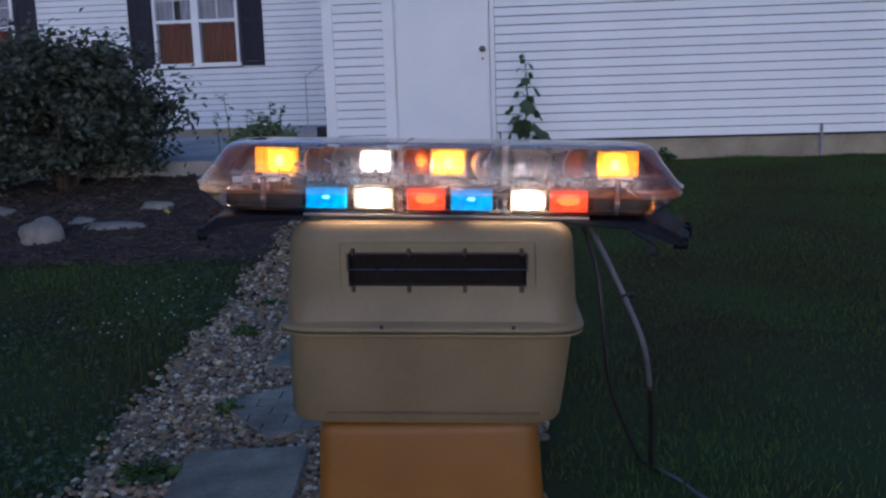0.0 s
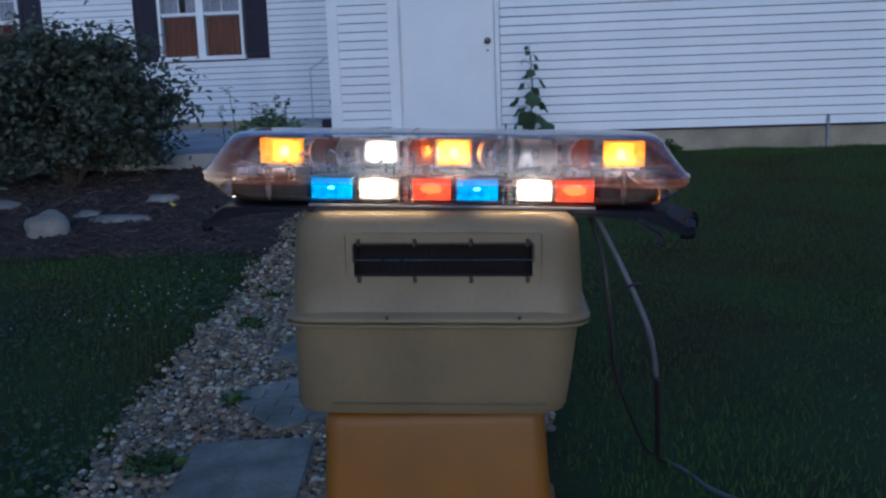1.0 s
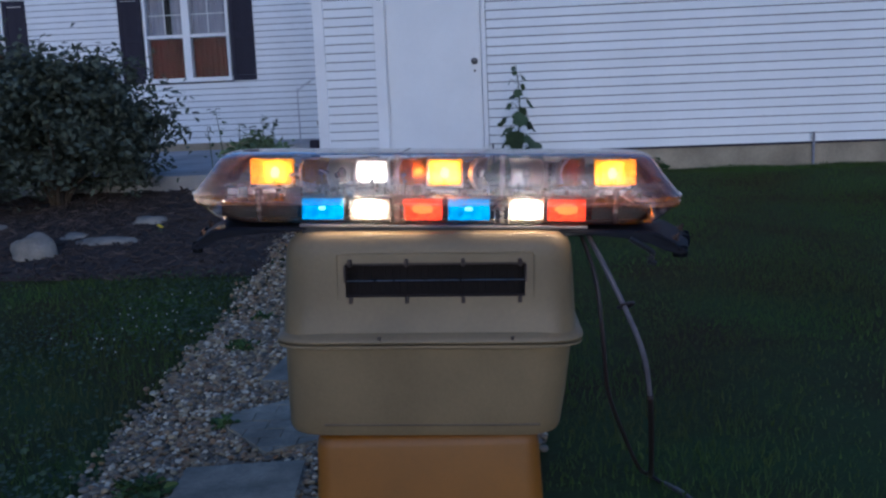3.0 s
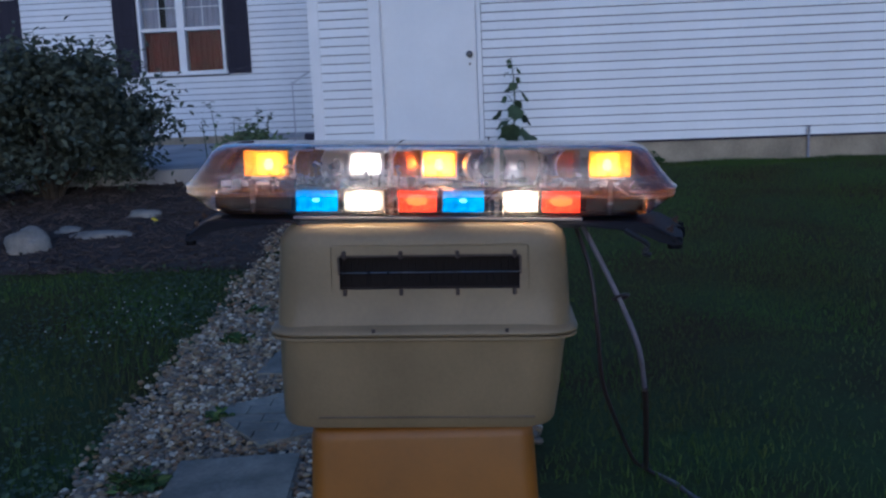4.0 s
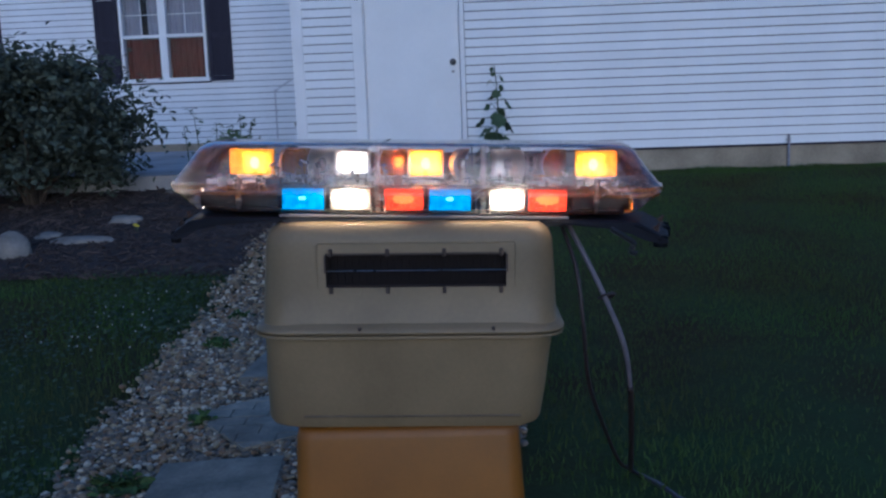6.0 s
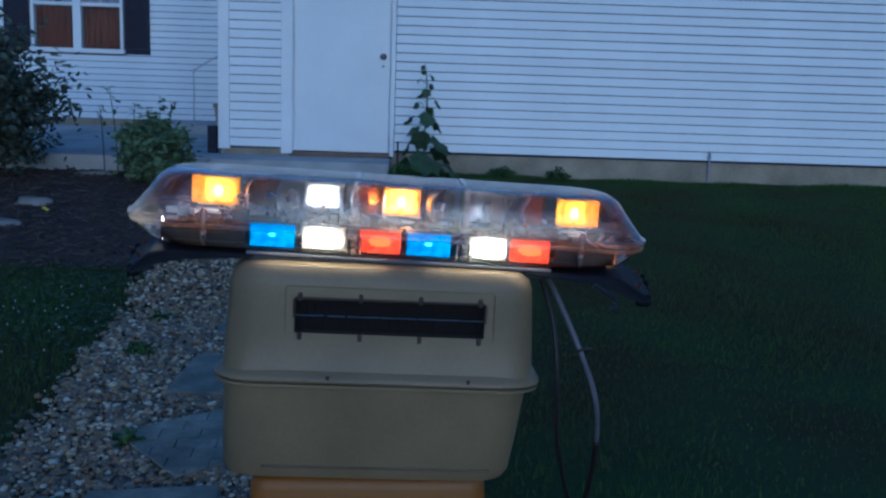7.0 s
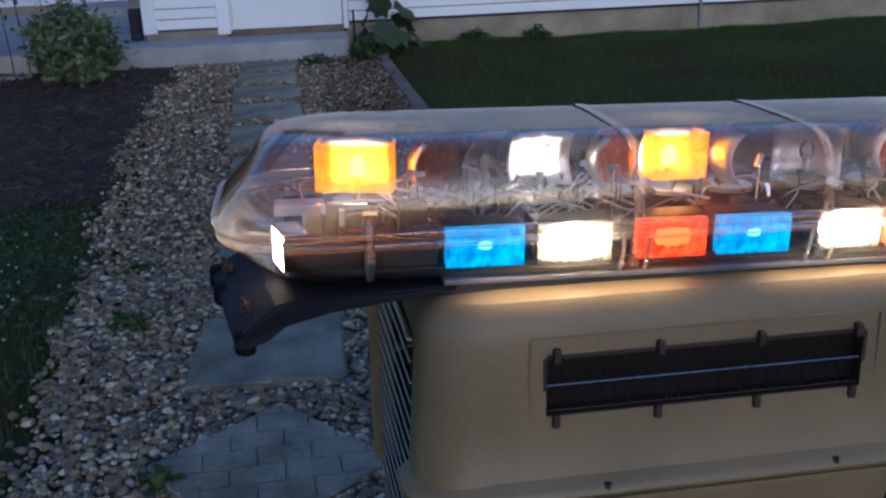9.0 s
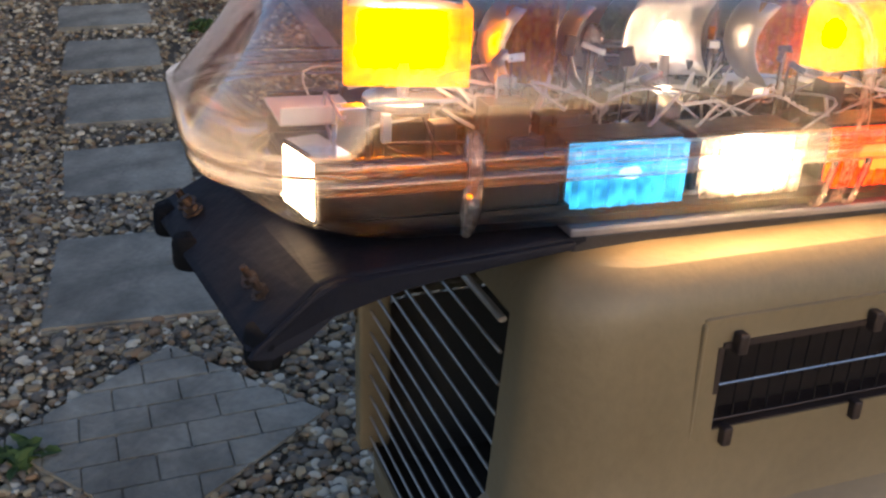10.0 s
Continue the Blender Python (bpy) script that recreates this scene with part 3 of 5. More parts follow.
step = part("porch_step", boxed((-3.1, 2.75, -0.085), (-1.56, 3.98, 0.03), 0.012), SLAB)
tagged(step, "concrete step up to the front door", "step", kind="structure")
planter = thing("porch_planter", pose(-2.05, 3.0, 0.03), "weathered square planter box on the porch step", "planter")
part("box", loft([round_ring(0.15, 0.15, 0.02, 0.0, 2), round_ring(0.17, 0.17, 0.02, 0.25, 2)]), CONCRETE, planter)
part("rim", loft([round_ring(0.185, 0.185, 0.02, 0.22, 2), round_ring(0.185, 0.185, 0.02, 0.27, 2)]), CONCRETE, planter)
rail = thing("handrail", pose(-2.51, 3.0, 0.03), "thin pale metal handrail rising to the front door", "handrail")
part("post", tube([(0, 0, 0), (0, 0, 0.35), (0, 0, 0.70)], 0.009), RAIL, rail)
part("rail", tube([(-0.02, 0, 0.66), (0.15, 0.2, 0.80), (0.45, 0.6, 1.02)], 0.010), RAIL, rail)
spout = thing("downspout_boot", pose(-1.63, 0.12, -0.083), "dark downspout boot at the garage corner", "downspout")
part("spout", boxed((-0.05, -0.04, 0.0), (0.045, 0.04, 0.26), 0.01), SHUTTER, spout)
part("outlet", boxed((-0.03, -0.12, 0.0), (0.06, -0.041, 0.06), 0.01), SHUTTER, spout)

edging = thing("path_edging", pose(0, 0, 0), "pale weathered edging board along the gravel path", "edging")
for p0, p1 in (((0.36, -0.66), (0.46, -1.7)), ((0.46, -1.71), (0.56, -2.7)), ((0.56, -2.71), (0.70, -5.0)), ((0.70, -5.01), (0.69, -5.7))):
    d = Vector((p1[0] - p0[0], p1[1] - p0[1], 0))
    z0, z1 = float(ground_height(*p0)), float(ground_height(*p1))
    b2 = boxed((-0.045, 0.0, -0.06), (0.045, d.length, 0.045), 0.008)
    b2.transform(Matrix.Translation((p0[0], p0[1], z0)) @ Euler((math.atan2(z1 - z0, d.length), 0, math.atan2(d.y, d.x) - math.pi / 2)).to_matrix().to_4x4())
    part("board", b2, EDGE_WOOD, edging)


# ---- stepping stones ----
def clip_poly(poly, edge_a, edge_b):
    """The part of a polygon to the left of the line from edge_a to edge_b."""
    out = []
    inside = lambda p: (edge_b[0] - edge_a[0]) * (p[1] - edge_a[1]) - (edge_b[1] - edge_a[1]) * (p[0] - edge_a[0]) >= 0
    for k in range(len(poly)):
        p, q = poly[k], poly[(k + 1) % len(poly)]
        if inside(p):
            out.append(p)
        if inside(p) != inside(q):
            dx, dy, ex, ey = q[0] - p[0], q[1] - p[1], edge_b[0] - edge_a[0], edge_b[1] - edge_a[1]
            t = (ex * (edge_a[1] - p[1]) - ey * (edge_a[0] - p[0])) / (ex * dy - ey * dx)
            out.append((p[0] + t * dx, p[1] + t * dy))
    return out


def stepping_stone(cx, cy, w, d, turn, label, pattern=False, seed=0):
    rnd = random.Random(seed)
    z = float(ground_height(cx, cy))
    slope = math.atan2(float(ground_height(cx, cy + 0.3)) - float(ground_height(cx, cy - 0.3)), 0.6)
    st = thing("stepping_stone", pose(cx, cy, z, math.degrees(slope), 0, turn), label, "stepping stone", "stones of the path")
    top = 0.038
    ring = [(-w / 2, -d / 2), (w / 2, -d / 2), (w / 2, d / 2), (-w / 2, d / 2)]
    ring = [(x + rnd.uniform(-0.012, 0.012), y + rnd.uniform(-0.012, 0.012)) for x, y in ring]
    b = bmesh.new()
    lo, hi = [b.verts.new((x, y, -0.02)) for x, y in ring], [b.verts.new((x, y, top - (0.006 if pattern else 0))) for x, y in ring]
    for k in range(4):
        b.faces.new((lo[k], lo[(k + 1) % 4], hi[(k + 1) % 4], hi[k]))
    b.faces.new(hi)
    b.faces.new(lo[::-1])
    bmesh.ops.bevel(b, geom=b.edges[:], offset=0.008, segments=2, affect="EDGES")
    part("slab", b, SLATE, st)
    if pattern:
        bw, bd = 0.140, 0.088
        for j in range(-5, 6):
            for i in range(-4, 5):
                x0, y0 = i * bw + (bw / 2 if j % 2 else 0) - 0.02, j * bd
                poly = [(x0, y0), (x0 + bw - 0.0045, y0), (x0 + bw - 0.0045, y0 + bd - 0.0045), (x0, y0 + bd - 0.0045)]
                c, q = math.cos(radians(4 - turn)), math.sin(radians(4 - turn))
                poly = [(x * c - y * q, x * q + y * c) for x, y in poly]
                inner = [(x * 0.992, y * 0.992) for x, y in ring]
                for k in range(4):
                    poly = clip_poly(poly, inner[k], inner[(k + 1) % 4]) if poly else poly
                if len(poly) < 3:
                    continue
                b = bmesh.new()
                lo, hi = [b.verts.new((x, y, top - 0.009)) for x, y in poly], [b.verts.new((x, y, top + rnd.uniform(-0.001, 0.001))) for x, y in poly]
                for k in range(len(poly)):
                    b.faces.new((lo[k], lo[(k + 1) % len(poly)], hi[(k + 1) % len(poly)], hi[k]))
                b.faces.new(hi)
                part("brick", b, SLATE, st)
    return st


STONES = [(-0.255, -6.23, 0.47, 0.47, 41, True), (-0.285, -5.49, 0.48, 0.55, 0, False), (-0.33, -4.62, 0.44, 0.48, 2, False), (-0.35, -3.94, 0.40, 0.44, -1, False), (-0.38, -3.33, 0.43, 0.40, 1, False), (-0.42, -2.74, 0.44, 0.38, 0, False), (-0.45, -2.20, 0.45, 0.36, 2, False), (-0.47, -1.70, 0.45, 0.34, 0, False), (-0.49, -1.25, 0.44, 0.30, -2, False), (-0.50, -0.86, 0.44, 0.28, 0, False), (-0.29, -6.86, 0.40, 0.46, 8, False)]
for k, (cx, cy, w, d, turn, pat) in enumerate(STONES):
    stepping_stone(cx, cy, w, d, turn, "grey cast paver with a pressed brick pattern, set in gravel" if pat else "flat grey stone paver set in the gravel path", pat, k)

# ---- gravel ----
rng = np.random.default_rng(11)
ico_bm = bmesh.new()
bmesh.ops.create_icosphere(ico_bm, subdivisions=2, radius=1.0)
ico_v = np.array([v.co[:] for v in ico_bm.verts])
ico_f = [[v.index for v in f.verts] for f in ico_bm.faces]
ico_bm.free()
low_bm = bmesh.new()
bmesh.ops.create_icosphere(low_bm, subdivisions=1, radius=1.0)
low_v = np.array([v.co[:] for v in low_bm.verts])
low_f = [[v.index for v in f.verts] for f in low_bm.faces]
low_bm.free()


def off_stones(x, y, margin=0.0):
    keep = np.ones(len(x), bool)
    for cx, cy, w, d, turn, _ in STONES:
        c, s = math.cos(radians(-turn)), math.sin(radians(-turn))
        u, v = (x - cx) * c - (y - cy) * s, (x - cx) * s + (y - cy) * c
        keep &= ~((np.abs(u) < w / 2 - margin) & (np.abs(v) < d / 2 - margin))
    return keep


def pebbles(name, n, y0, y1, r0, r1, label, shape, sides):
    y = rng.uniform(y0, y1, n)
    wob = 0.04 * np.sin(5.1 * y) + 0.03 * np.sin(11.3 * y + 1)
    u = rng.uniform(-0.03, 1.03, n)
    x = gravel_left(y) + wob + u * (gravel_right(y) - gravel_left(y) - wob - 0.04)
    stray = rng.random(n) < 0.03
    x = np.where(stray, gravel_left(y) - np.abs(rng.normal(0, 0.05, n)), x)
    keep = off_stones(x, y, 0.012)
    x, y = x[keep], y[keep]
    n = len(x)
    r = rng.uniform(r0, r1, n) * rng.choice([0.7, 1.0, 1.0, 1.35], n)
    z = ground_height(x, y) + 0.016 + rng.uniform(0, 0.014, n)
    sizes = np.stack([r, r * rng.uniform(0.6, 0.95, n), r * rng.uniform(0.4, 0.7, n)], -1)
    ob = scatter_mesh(name, shape, sides, np.stack([x, y, z], -1), random_turns(n, rng, 0.3), sizes, PEBBLE, True)
    return tagged(ob, label, "gravel", kind="stuff")


pebbles("gravel_near", 26000, -8.0, -4.4, 0.0068, 0.0148, "rounded tan, grey and white river pebbles of the garden path", ico_v, ico_f)
pebbles("gravel_far", 13000, -4.4, -0.64, 0.009, 0.017, "rounded pebbles of the path towards the house", low_v, low_f)

# ---- grass and mulch chips ----
BLADE = [(-0.5, 0, 0), (0.5, 0, 0), (0.32, 0.12, 0.55), (-0.32, 0.12, 0.55), (0, 0.42, 1.0)]
BLADE_FACES = [(0, 1, 2), (0, 2, 3), (3, 2, 4)]


def grass(name, n, inside, x0, x1, y0, y1, h0, h1, label):
    x, y = rng.uniform(x0, x1, n), rng.uniform(y0, y1, n)
    keep = inside(x, y) & off_stones(x, y)
    patch = np.sin(2.1 * x + 0.7) * np.sin(1.7 * y) + 0.5 * np.sin(5.3 * x - 2.2 * y)
    keep &= rng.random(n) < np.clip(0.85 + 0.3 * patch, 0.25, 1)
    worn = ((x - 1.95) / 0.9) ** 2 + ((y + 5.95) / 1.1) ** 2
    keep &= rng.random(n) < np.clip(0.62 + 0.4 * worn, 0, 1)
    x, y = x[keep], y[keep]
    n = len(x)
    h = rng.uniform(h0, h1, n) * np.clip(1 + 0.25 * np.sin(3.1 * x + 1.3 * y), 0.6, 1.4)
    sizes = np.stack([rng.uniform(0.003, 0.006, n), h, h], -1)
    turns = random_turns(n, rng, 0.28)
    ob = scatter_mesh(name, BLADE, BLADE_FACES, np.stack([x, y, ground_height(x, y) - 0.004], -1), turns, sizes, GRASS)
    return tagged(ob, label, "grass", kind="stuff")


grass("lawn_right", 155000, lambda x, y: ((x > gravel_right(y) + 0.05) | (y < -8.06)) & ~((x > 0.05) & (x < 0.8) & (y > -7.5) & (y < -6.8)) & (y < -0.05), -0.7, 6.5, -9.0, -0.05, 0.018, 0.042, "short dark green mown lawn")
grass("lawn_left", 60000, lambda x, y: (x < gravel_left(y) + 0.02 - np.abs(0.1 * np.sin(7 * y))) & (y < -3.55 + 0.12 * np.sin(3 * x)), -5.0, -0.5, -8.8, -3.4, 0.020, 0.048, "uneven weedy green lawn beside the gravel")
nb = 9000
bx, by = rng.uniform(0.55, 5.9, nb), -0.03 - np.abs(rng.normal(0, 0.13, nb))
bh = rng.uniform(0.018, 0.05, nb) * np.clip(0.9 + 0.5 * np.sin(4.3 * bx) * np.sin(1.7 * bx + 1), 0.5, 1.5)
fringe = scatter_mesh("unmown_grass", BLADE, BLADE_FACES, np.stack([bx, by, ground_height(bx, by) - 0.004], -1), random_turns(nb, rng, 0.25), np.stack([rng.uniform(0.005, 0.009, nb), bh, bh], -1), GRASS)
tagged(fringe, "ragged unmown grass along the foundation", "grass", kind="stuff")
fx, fy = rng.normal(-1.45, 0.20, 34), rng.uniform(-5.4, -4.1, 34)
clover = scatter_mesh("clover_flowers", ico_v, ico_f, np.stack([fx, fy, ground_height(fx, fy) + rng.uniform(0.035, 0.060, 34)], -1), random_turns(34, rng, 0.3), np.full((34, 3), 0.0055), CLOVER, True)
tagged(clover, "tiny pale clover flowers scattered in the lawn", "flowers", kind="stuff")
nl = 16000
lx, ly = rng.uniform(-3.4, -0.6, nl), rng.uniform(-8.2, -3.6, nl)
keep = (lx < gravel_left(ly) - 0.03) & (rng.random(nl) < np.clip(0.55 + 0.6 * np.sin(2.3 * lx + 1.1) * np.sin(1.9 * ly), 0.1, 1))
lx, ly = lx[keep], ly[keep]
nl = len(lx)
lawn_weeds = scatter_mesh("lawn_weeds", LEAF, LEAF_FACES, np.stack([lx, ly, ground_height(lx, ly) + rng.uniform(0.015, 0.05, nl)], -1), random_turns(nl, rng, 0.5), np.stack([rng.uniform(0.014, 0.028, nl)] * 3, -1), LEAF_HOLLY)
tagged(lawn_weeds, "broad-leaved clover and weeds in the rough lawn", "weeds", kind="stuff")
nl = 700
ly = rng.uniform(-3.2, -0.7, nl)
lx = -0.05 + rng.uniform(0, 1, nl) * (gravel_right(ly) - 0.02)
litter = scatter_mesh("leaf_litter", LEAF, LEAF_FACES, np.stack([lx, ly, ground_height(lx, ly) + rng.uniform(0.035, 0.05, nl)], -1), random_turns(nl, rng, 0.35), np.stack([rng.uniform(0.012, 0.028, nl), rng.uniform(0.025, 0.05, nl), np.full(nl, 0.03)], -1), LITTER)
tagged(litter, "brown fallen leaves lying on the far gravel", "leaf litter", kind="stuff")
nchip = 7000
cx_, cy_ = rng.uniform(-6.5, -1.15, nchip), rng.uniform(-3.7, -0.66, nchip)
chips = scatter_mesh("mulch_chips", [(-1, -0.3, -0.2), (1, -0.35, -0.2), (0.9, 0.3, -0.15), (-0.95, 0.35, -0.2), (-0.8, -0.2, 0.25), (0.9, -0.2, 0.2), (0.8, 0.2, 0.25), (-0.9, 0.2, 0.2)], [(0, 3, 2, 1), (4, 5, 6, 7), (0, 1, 5, 4), (1, 2, 6, 5), (2, 3, 7, 6), (3, 0, 4, 7)], np.stack([cx_, cy_, ground_height(cx_, cy_) + 0.03], -1), random_turns(nchip, rng, 0.4), np.stack([rng.uniform(0.015, 0.045, nchip)] * 3, -1) * np.array([1, 0.6, 0.5]), MULCH_CHIP)
tagged(chips, "dark shredded bark mulch chips", "mulch", kind="stuff")


def rock(x, y, sx, sy, sz, turn, seed, label):
    b = bmesh.new()
    bmesh.ops.create_icosphere(b, subdivisions=3, radius=1.0)
    for v in b.verts:
        v.co *= 1 + 0.28 * noise.noise(v.co * 1.4 + Vector((seed * 3.1, 0, 0))) + 0.08 * noise.noise(v.co * 4 + Vector((seed, 2, 0)))
        v.co = Vector((v.co.x * sx, v.co.y * sy, max(v.co.z, -0.35) * sz))
    ob = part("garden_rock", b, FIELD_ROCK, None, "", True)
    ob.matrix_world = pose(x, y, float(ground_height(x, y)) + 0.25 * sz, 0, 0, turn)
    return tagged(ob, label, "rock", "rocks of the flower bed")


rock(-2.98, -3.05, 0.17, 0.13, 0.15, 20, 1, "pale angular field rock at the edge of the bed")
rock(-2.62, -2.62, 0.26, 0.13, 0.045, 5, 2, "long flat pale stone lying in the mulch")
rock(-2.56, -1.95, 0.16, 0.12, 0.06, 8, 3, "flat pale stone in the mulch bed")
rock(-2.46, -0.82, 0.20, 0.08, 0.04, 2, 4, "low flat stone before the porch slab")
rock(-2.95, -2.5, 0.11, 0.08, 0.05, 40, 5, "small flat stone beside a larger one")
rock(-3.9, -2.2, 0.22, 0.14, 0.06, 10, 6, "flat grey stone in the dark mulch")


# ---- plants ----
def leaves(name, places, dirs_tilt, length, width, mat, seed):
    r = np.random.default_rng(seed)
    n = len(places)
    size = np.stack([r.uniform(0.7, 1.2, n) * width, r.uniform(0.7, 1.25, n) * length, np.full(n, length)], -1)
    return scatter_mesh(name, LEAF, LEAF_FACES, places, random_turns(n, r, dirs_tilt), size, mat)


def shrub(name, m, radius, height, limbs, count, leaf, mat, label, seed, base=0.12):
    """Forked limbs, and leaves in clumps round the twig ends, so that the outline is ragged."""
    r = np.random.default_rng(seed)
    sh = thing(name, m, label, "shrub")
    for k in range(limbs):
        a = 2 * math.pi * k / limbs + r.uniform(-0.3, 0.3)
        out = radius * r.uniform(0.35, 0.95)
        top = height * r.uniform(0.55, 1.0) * (1.05 - 0.45 * (out / radius) ** 2)
        p = [(0.04 * math.cos(a), 0.04 * math.sin(a), -0.03), (0.3 * out * math.cos(a), 0.3 * out * math.sin(a), 0.4 * top), (out * math.cos(a), out * math.sin(a), top)]
        part("branch", tube(p, [0.022 * radius + 0.006, 0.012 * radius + 0.004, 0.004], 6, None, 4), BARK, sh)
    clumps = []
    for k in range(int(limbs * 7)):
        a, c = r.uniform(0, 2 * math.pi), math.sqrt(r.uniform(0.04, 1))
        h = r.uniform(base, 1.0) * height
        shape = math.sqrt(max(0.05, 1 - ((h / height - 0.57) / 0.54) ** 2))
        clumps.append((radius * c * shape * math.cos(a), radius * c * shape * math.sin(a), h, r.uniform(0.10, 0.22) * radius))
    clumps = np.array(clumps)
    pick = r.integers(0, len(clumps), count)
    off = r.normal(0, 1, (count, 3)) * clumps[pick, 3:4] * np.array([1.0, 1.0, 0.65])
    pos = clumps[pick, :3] + off
    pos[:, 2] = np.maximum(pos[:, 2], 0.04)
    crown = leaves("crown", pos, 0.9, leaf, leaf * 0.55, mat, seed + 5)
    crown.parent = sh
    return sh


shrub("large_shrub", pose(-3.75, -1.15, float(ground_height(-3.75, -1.15))), 0.92, 1.24, 18, 24000, 0.072, LEAF_DARK, "large rounded dark green shrub in the mulch bed", 21, 0.20)
shrub("small_shrub", pose(-1.89, -0.98, float(ground_height(-1.89, -0.98))), 0.32, 0.50, 12, 2600, 0.075, LEAF_LIGHT, "small bright green leafy shrub beside the stoop", 22, 0.05)
shrub("edge_shrub", pose(-4.6, -1.75, float(ground_height(-4.6, -1.75))), 0.42, 0.55, 10, 3000, 0.06, LEAF_DARK, "low dark shrub beside the large shrub", 23, 0.05)


def flower_stalk(x, y, h, lean, seed, z=None):
    r = random.Random(seed)
    z = float(ground_height(x, y)) if z is None else z
    st = thing("flower_stalk", pose(x, y, z), "thin stalk with small dark buds behind the small shrub", "plant", "stalks behind the shrub")
    part("stem", tube([(0, 0, -0.02), (lean * 0.3, 0, h * 0.5), (lean, 0, h)], [0.006, 0.005, 0.003], 5), LEAF_HOLLY, st)
    pos = np.array([(lean * (k / 7) + r.uniform(-0.04, 0.04), r.uniform(-0.03, 0.03), h * (0.45 + 0.55 * k / 7)) for k in range(8)] + [(lean + r.uniform(-0.02, 0.02), r.uniform(-0.02, 0.02), h - 0.02 * k) for k in range(5)])
    lv = leaves("leaf_cluster", pos, 0.7, 0.06, 0.03, LEAF_HOLLY, seed)
    lv.parent = st
    tagged(lv, kind="stuff")


for k, (dx, h, ln) in enumerate(((-0.34, 0.62, -0.03), (-0.22, 0.78, -0.06), (-0.08, 0.64, 0.02), (0.06, 0.60, 0.03), (0.15, 0.70, 0.02), (0.22, 0.66, 0.05))):
    flower_stalk(-2.08 + dx, -0.72, h, ln, 40 + k)

holly = thing("hollyhock", pose(0.44, -0.32, -0.225), "tall hollyhock with broad dark leaves against the wall", "plant")
part("stem", tube([(0, 0, -0.03), (0.01, 0, 0.4), (0.025, 0, 0.75), (0.0, 0, 1.06)], [0.011, 0.009, 0.007, 0.003], 6), LEAF_HOLLY, holly)
BROAD = [(0, 0), (0.30, 0.05), (0.52, 0.30), (0.42, 0.52), (0.46, 0.80), (0.18, 0.82), (0, 1.0), (-0.18, 0.82), (-0.46, 0.80), (-0.42, 0.52), (-0.52, 0.30), (-0.30, 0.05)]
hr = random.Random(5)
for k in range(21):
    f = k / 20
    h = 0.12 + 0.92 * f ** 0.9
    size = (0.25 * (1 - f) ** 1.4 + 0.045) * hr.uniform(0.7, 1.25)
    a = 2.4 * k + hr.uniform(-0.3, 0.3)
    b = bmesh.new()
    mid = b.verts.new((0, 0.45 * size, -0.04 * size))
    rim_v = [b.verts.new((x * size, y * size, size * (0.10 * math.sin(7 * x + 3 * y) - 0.22 * y * y))) for x, y in BROAD]
    for q in range(len(rim_v)):
        b.faces.new((mid, rim_v[q], rim_v[(q + 1) % len(rim_v)]))
    reach = 0.55 * size + 0.03
    b.transform(Matrix.Translation((reach * math.cos(a), reach * math.sin(a), h)) @ Euler((hr.uniform(-1.1, -0.35), hr.uniform(-0.4, 0.4), a - math.pi / 2)).to_matrix().to_4x4())
    tube([(0, 0, h - 0.04), (reach * 0.6 * math.cos(a), reach * 0.6 * math.sin(a), h + 0.005), (reach * math.cos(a), reach * math.sin(a), h)], 0.003, 4, b, 2)
    part("leaf", b, LEAF_HOLLY, holly, "", True)


def weed(x, y, r, h, n, mat, seed, label):
    q = np.random.default_rng(seed)
    a, c = q.uniform(0, 2 * math.pi, n), np.sqrt(q.uniform(0, 1, n)) * r
    pos = np.stack([x + c * np.cos(a), y + c * np.sin(a), ground_height(x + c * np.cos(a), y + c * np.sin(a)) + 0.02 + q.uniform(0, h, n) * (1 - 0.6 * c / r)], -1)
    tagged(leaves("weed_clump", pos, 0.8, 0.045, 0.022, mat, seed), label, "weed", "weeds in the gravel", "stuff")


for k, (x, y, r, h) in enumerate(((-0.58, -6.85, 0.07, 0.06), (-0.52, -6.25, 0.04, 0.04), (-0.78, -5.2, 0.06, 0.04), (-0.85, -4.6, 0.04, 0.03), (-0.15, -0.80, 0.10, 0.08), (0.28, -0.72, 0.14, 0.22), (0.42, -0.42, 0.20, 0.20), (0.05, -3.0, 0.08, 0.05), (1.2, -0.15, 0.12, 0.10), (1.75, -0.15, 0.10, 0.12))):
    weed(x, y, r, h, int(60 + 2500 * r * h * 4), WEED, 60 + k, "small green weed growing in the gravel" if k < 5 else "green weeds by the foundation")
for x, y in ((-2.36, -2.28), (-2.32, -2.33)):
    fl = thing("dandelion", pose(x, y, float(ground_height(x, y))), "small yellow flower in the mulch", "flower", "yellow flowers")
    part("stem", tube([(0, 0, -0.01), (0.003, 0, 0.06)], 0.003, 5), LEAF_LIGHT, fl)
    b = bmesh.new()
    bmesh.ops.create_uvsphere(b, u_segments=10, v_segments=6, radius=0.018, matrix=pose(0.003, 0, 0.065) @ Matrix.Diagonal((1, 1, 0.5, 1)))
    part("petals", b, YELLOW, fl)

# ---- kennel on its orange tub ----
KX, KY = 0.392, -7.147
tub = thing("storage_tub", pose(KX - 0.020, KY, -0.60, 0, 0, 3.2), "upturned orange plastic tub carrying the kennel", "tub")
part("body", loft([round_ring(0.293, 0.235, 0.05, -0.01), round_ring(0.291, 0.233, 0.05, 0.03), round_ring(0.274, 0.216, 0.040, 0.36), round_ring(0.270, 0.212, 0.04, 0.383), round_ring(0.260, 0.20, 0.035, 0.390)]), ORANGE, tub, "", True)
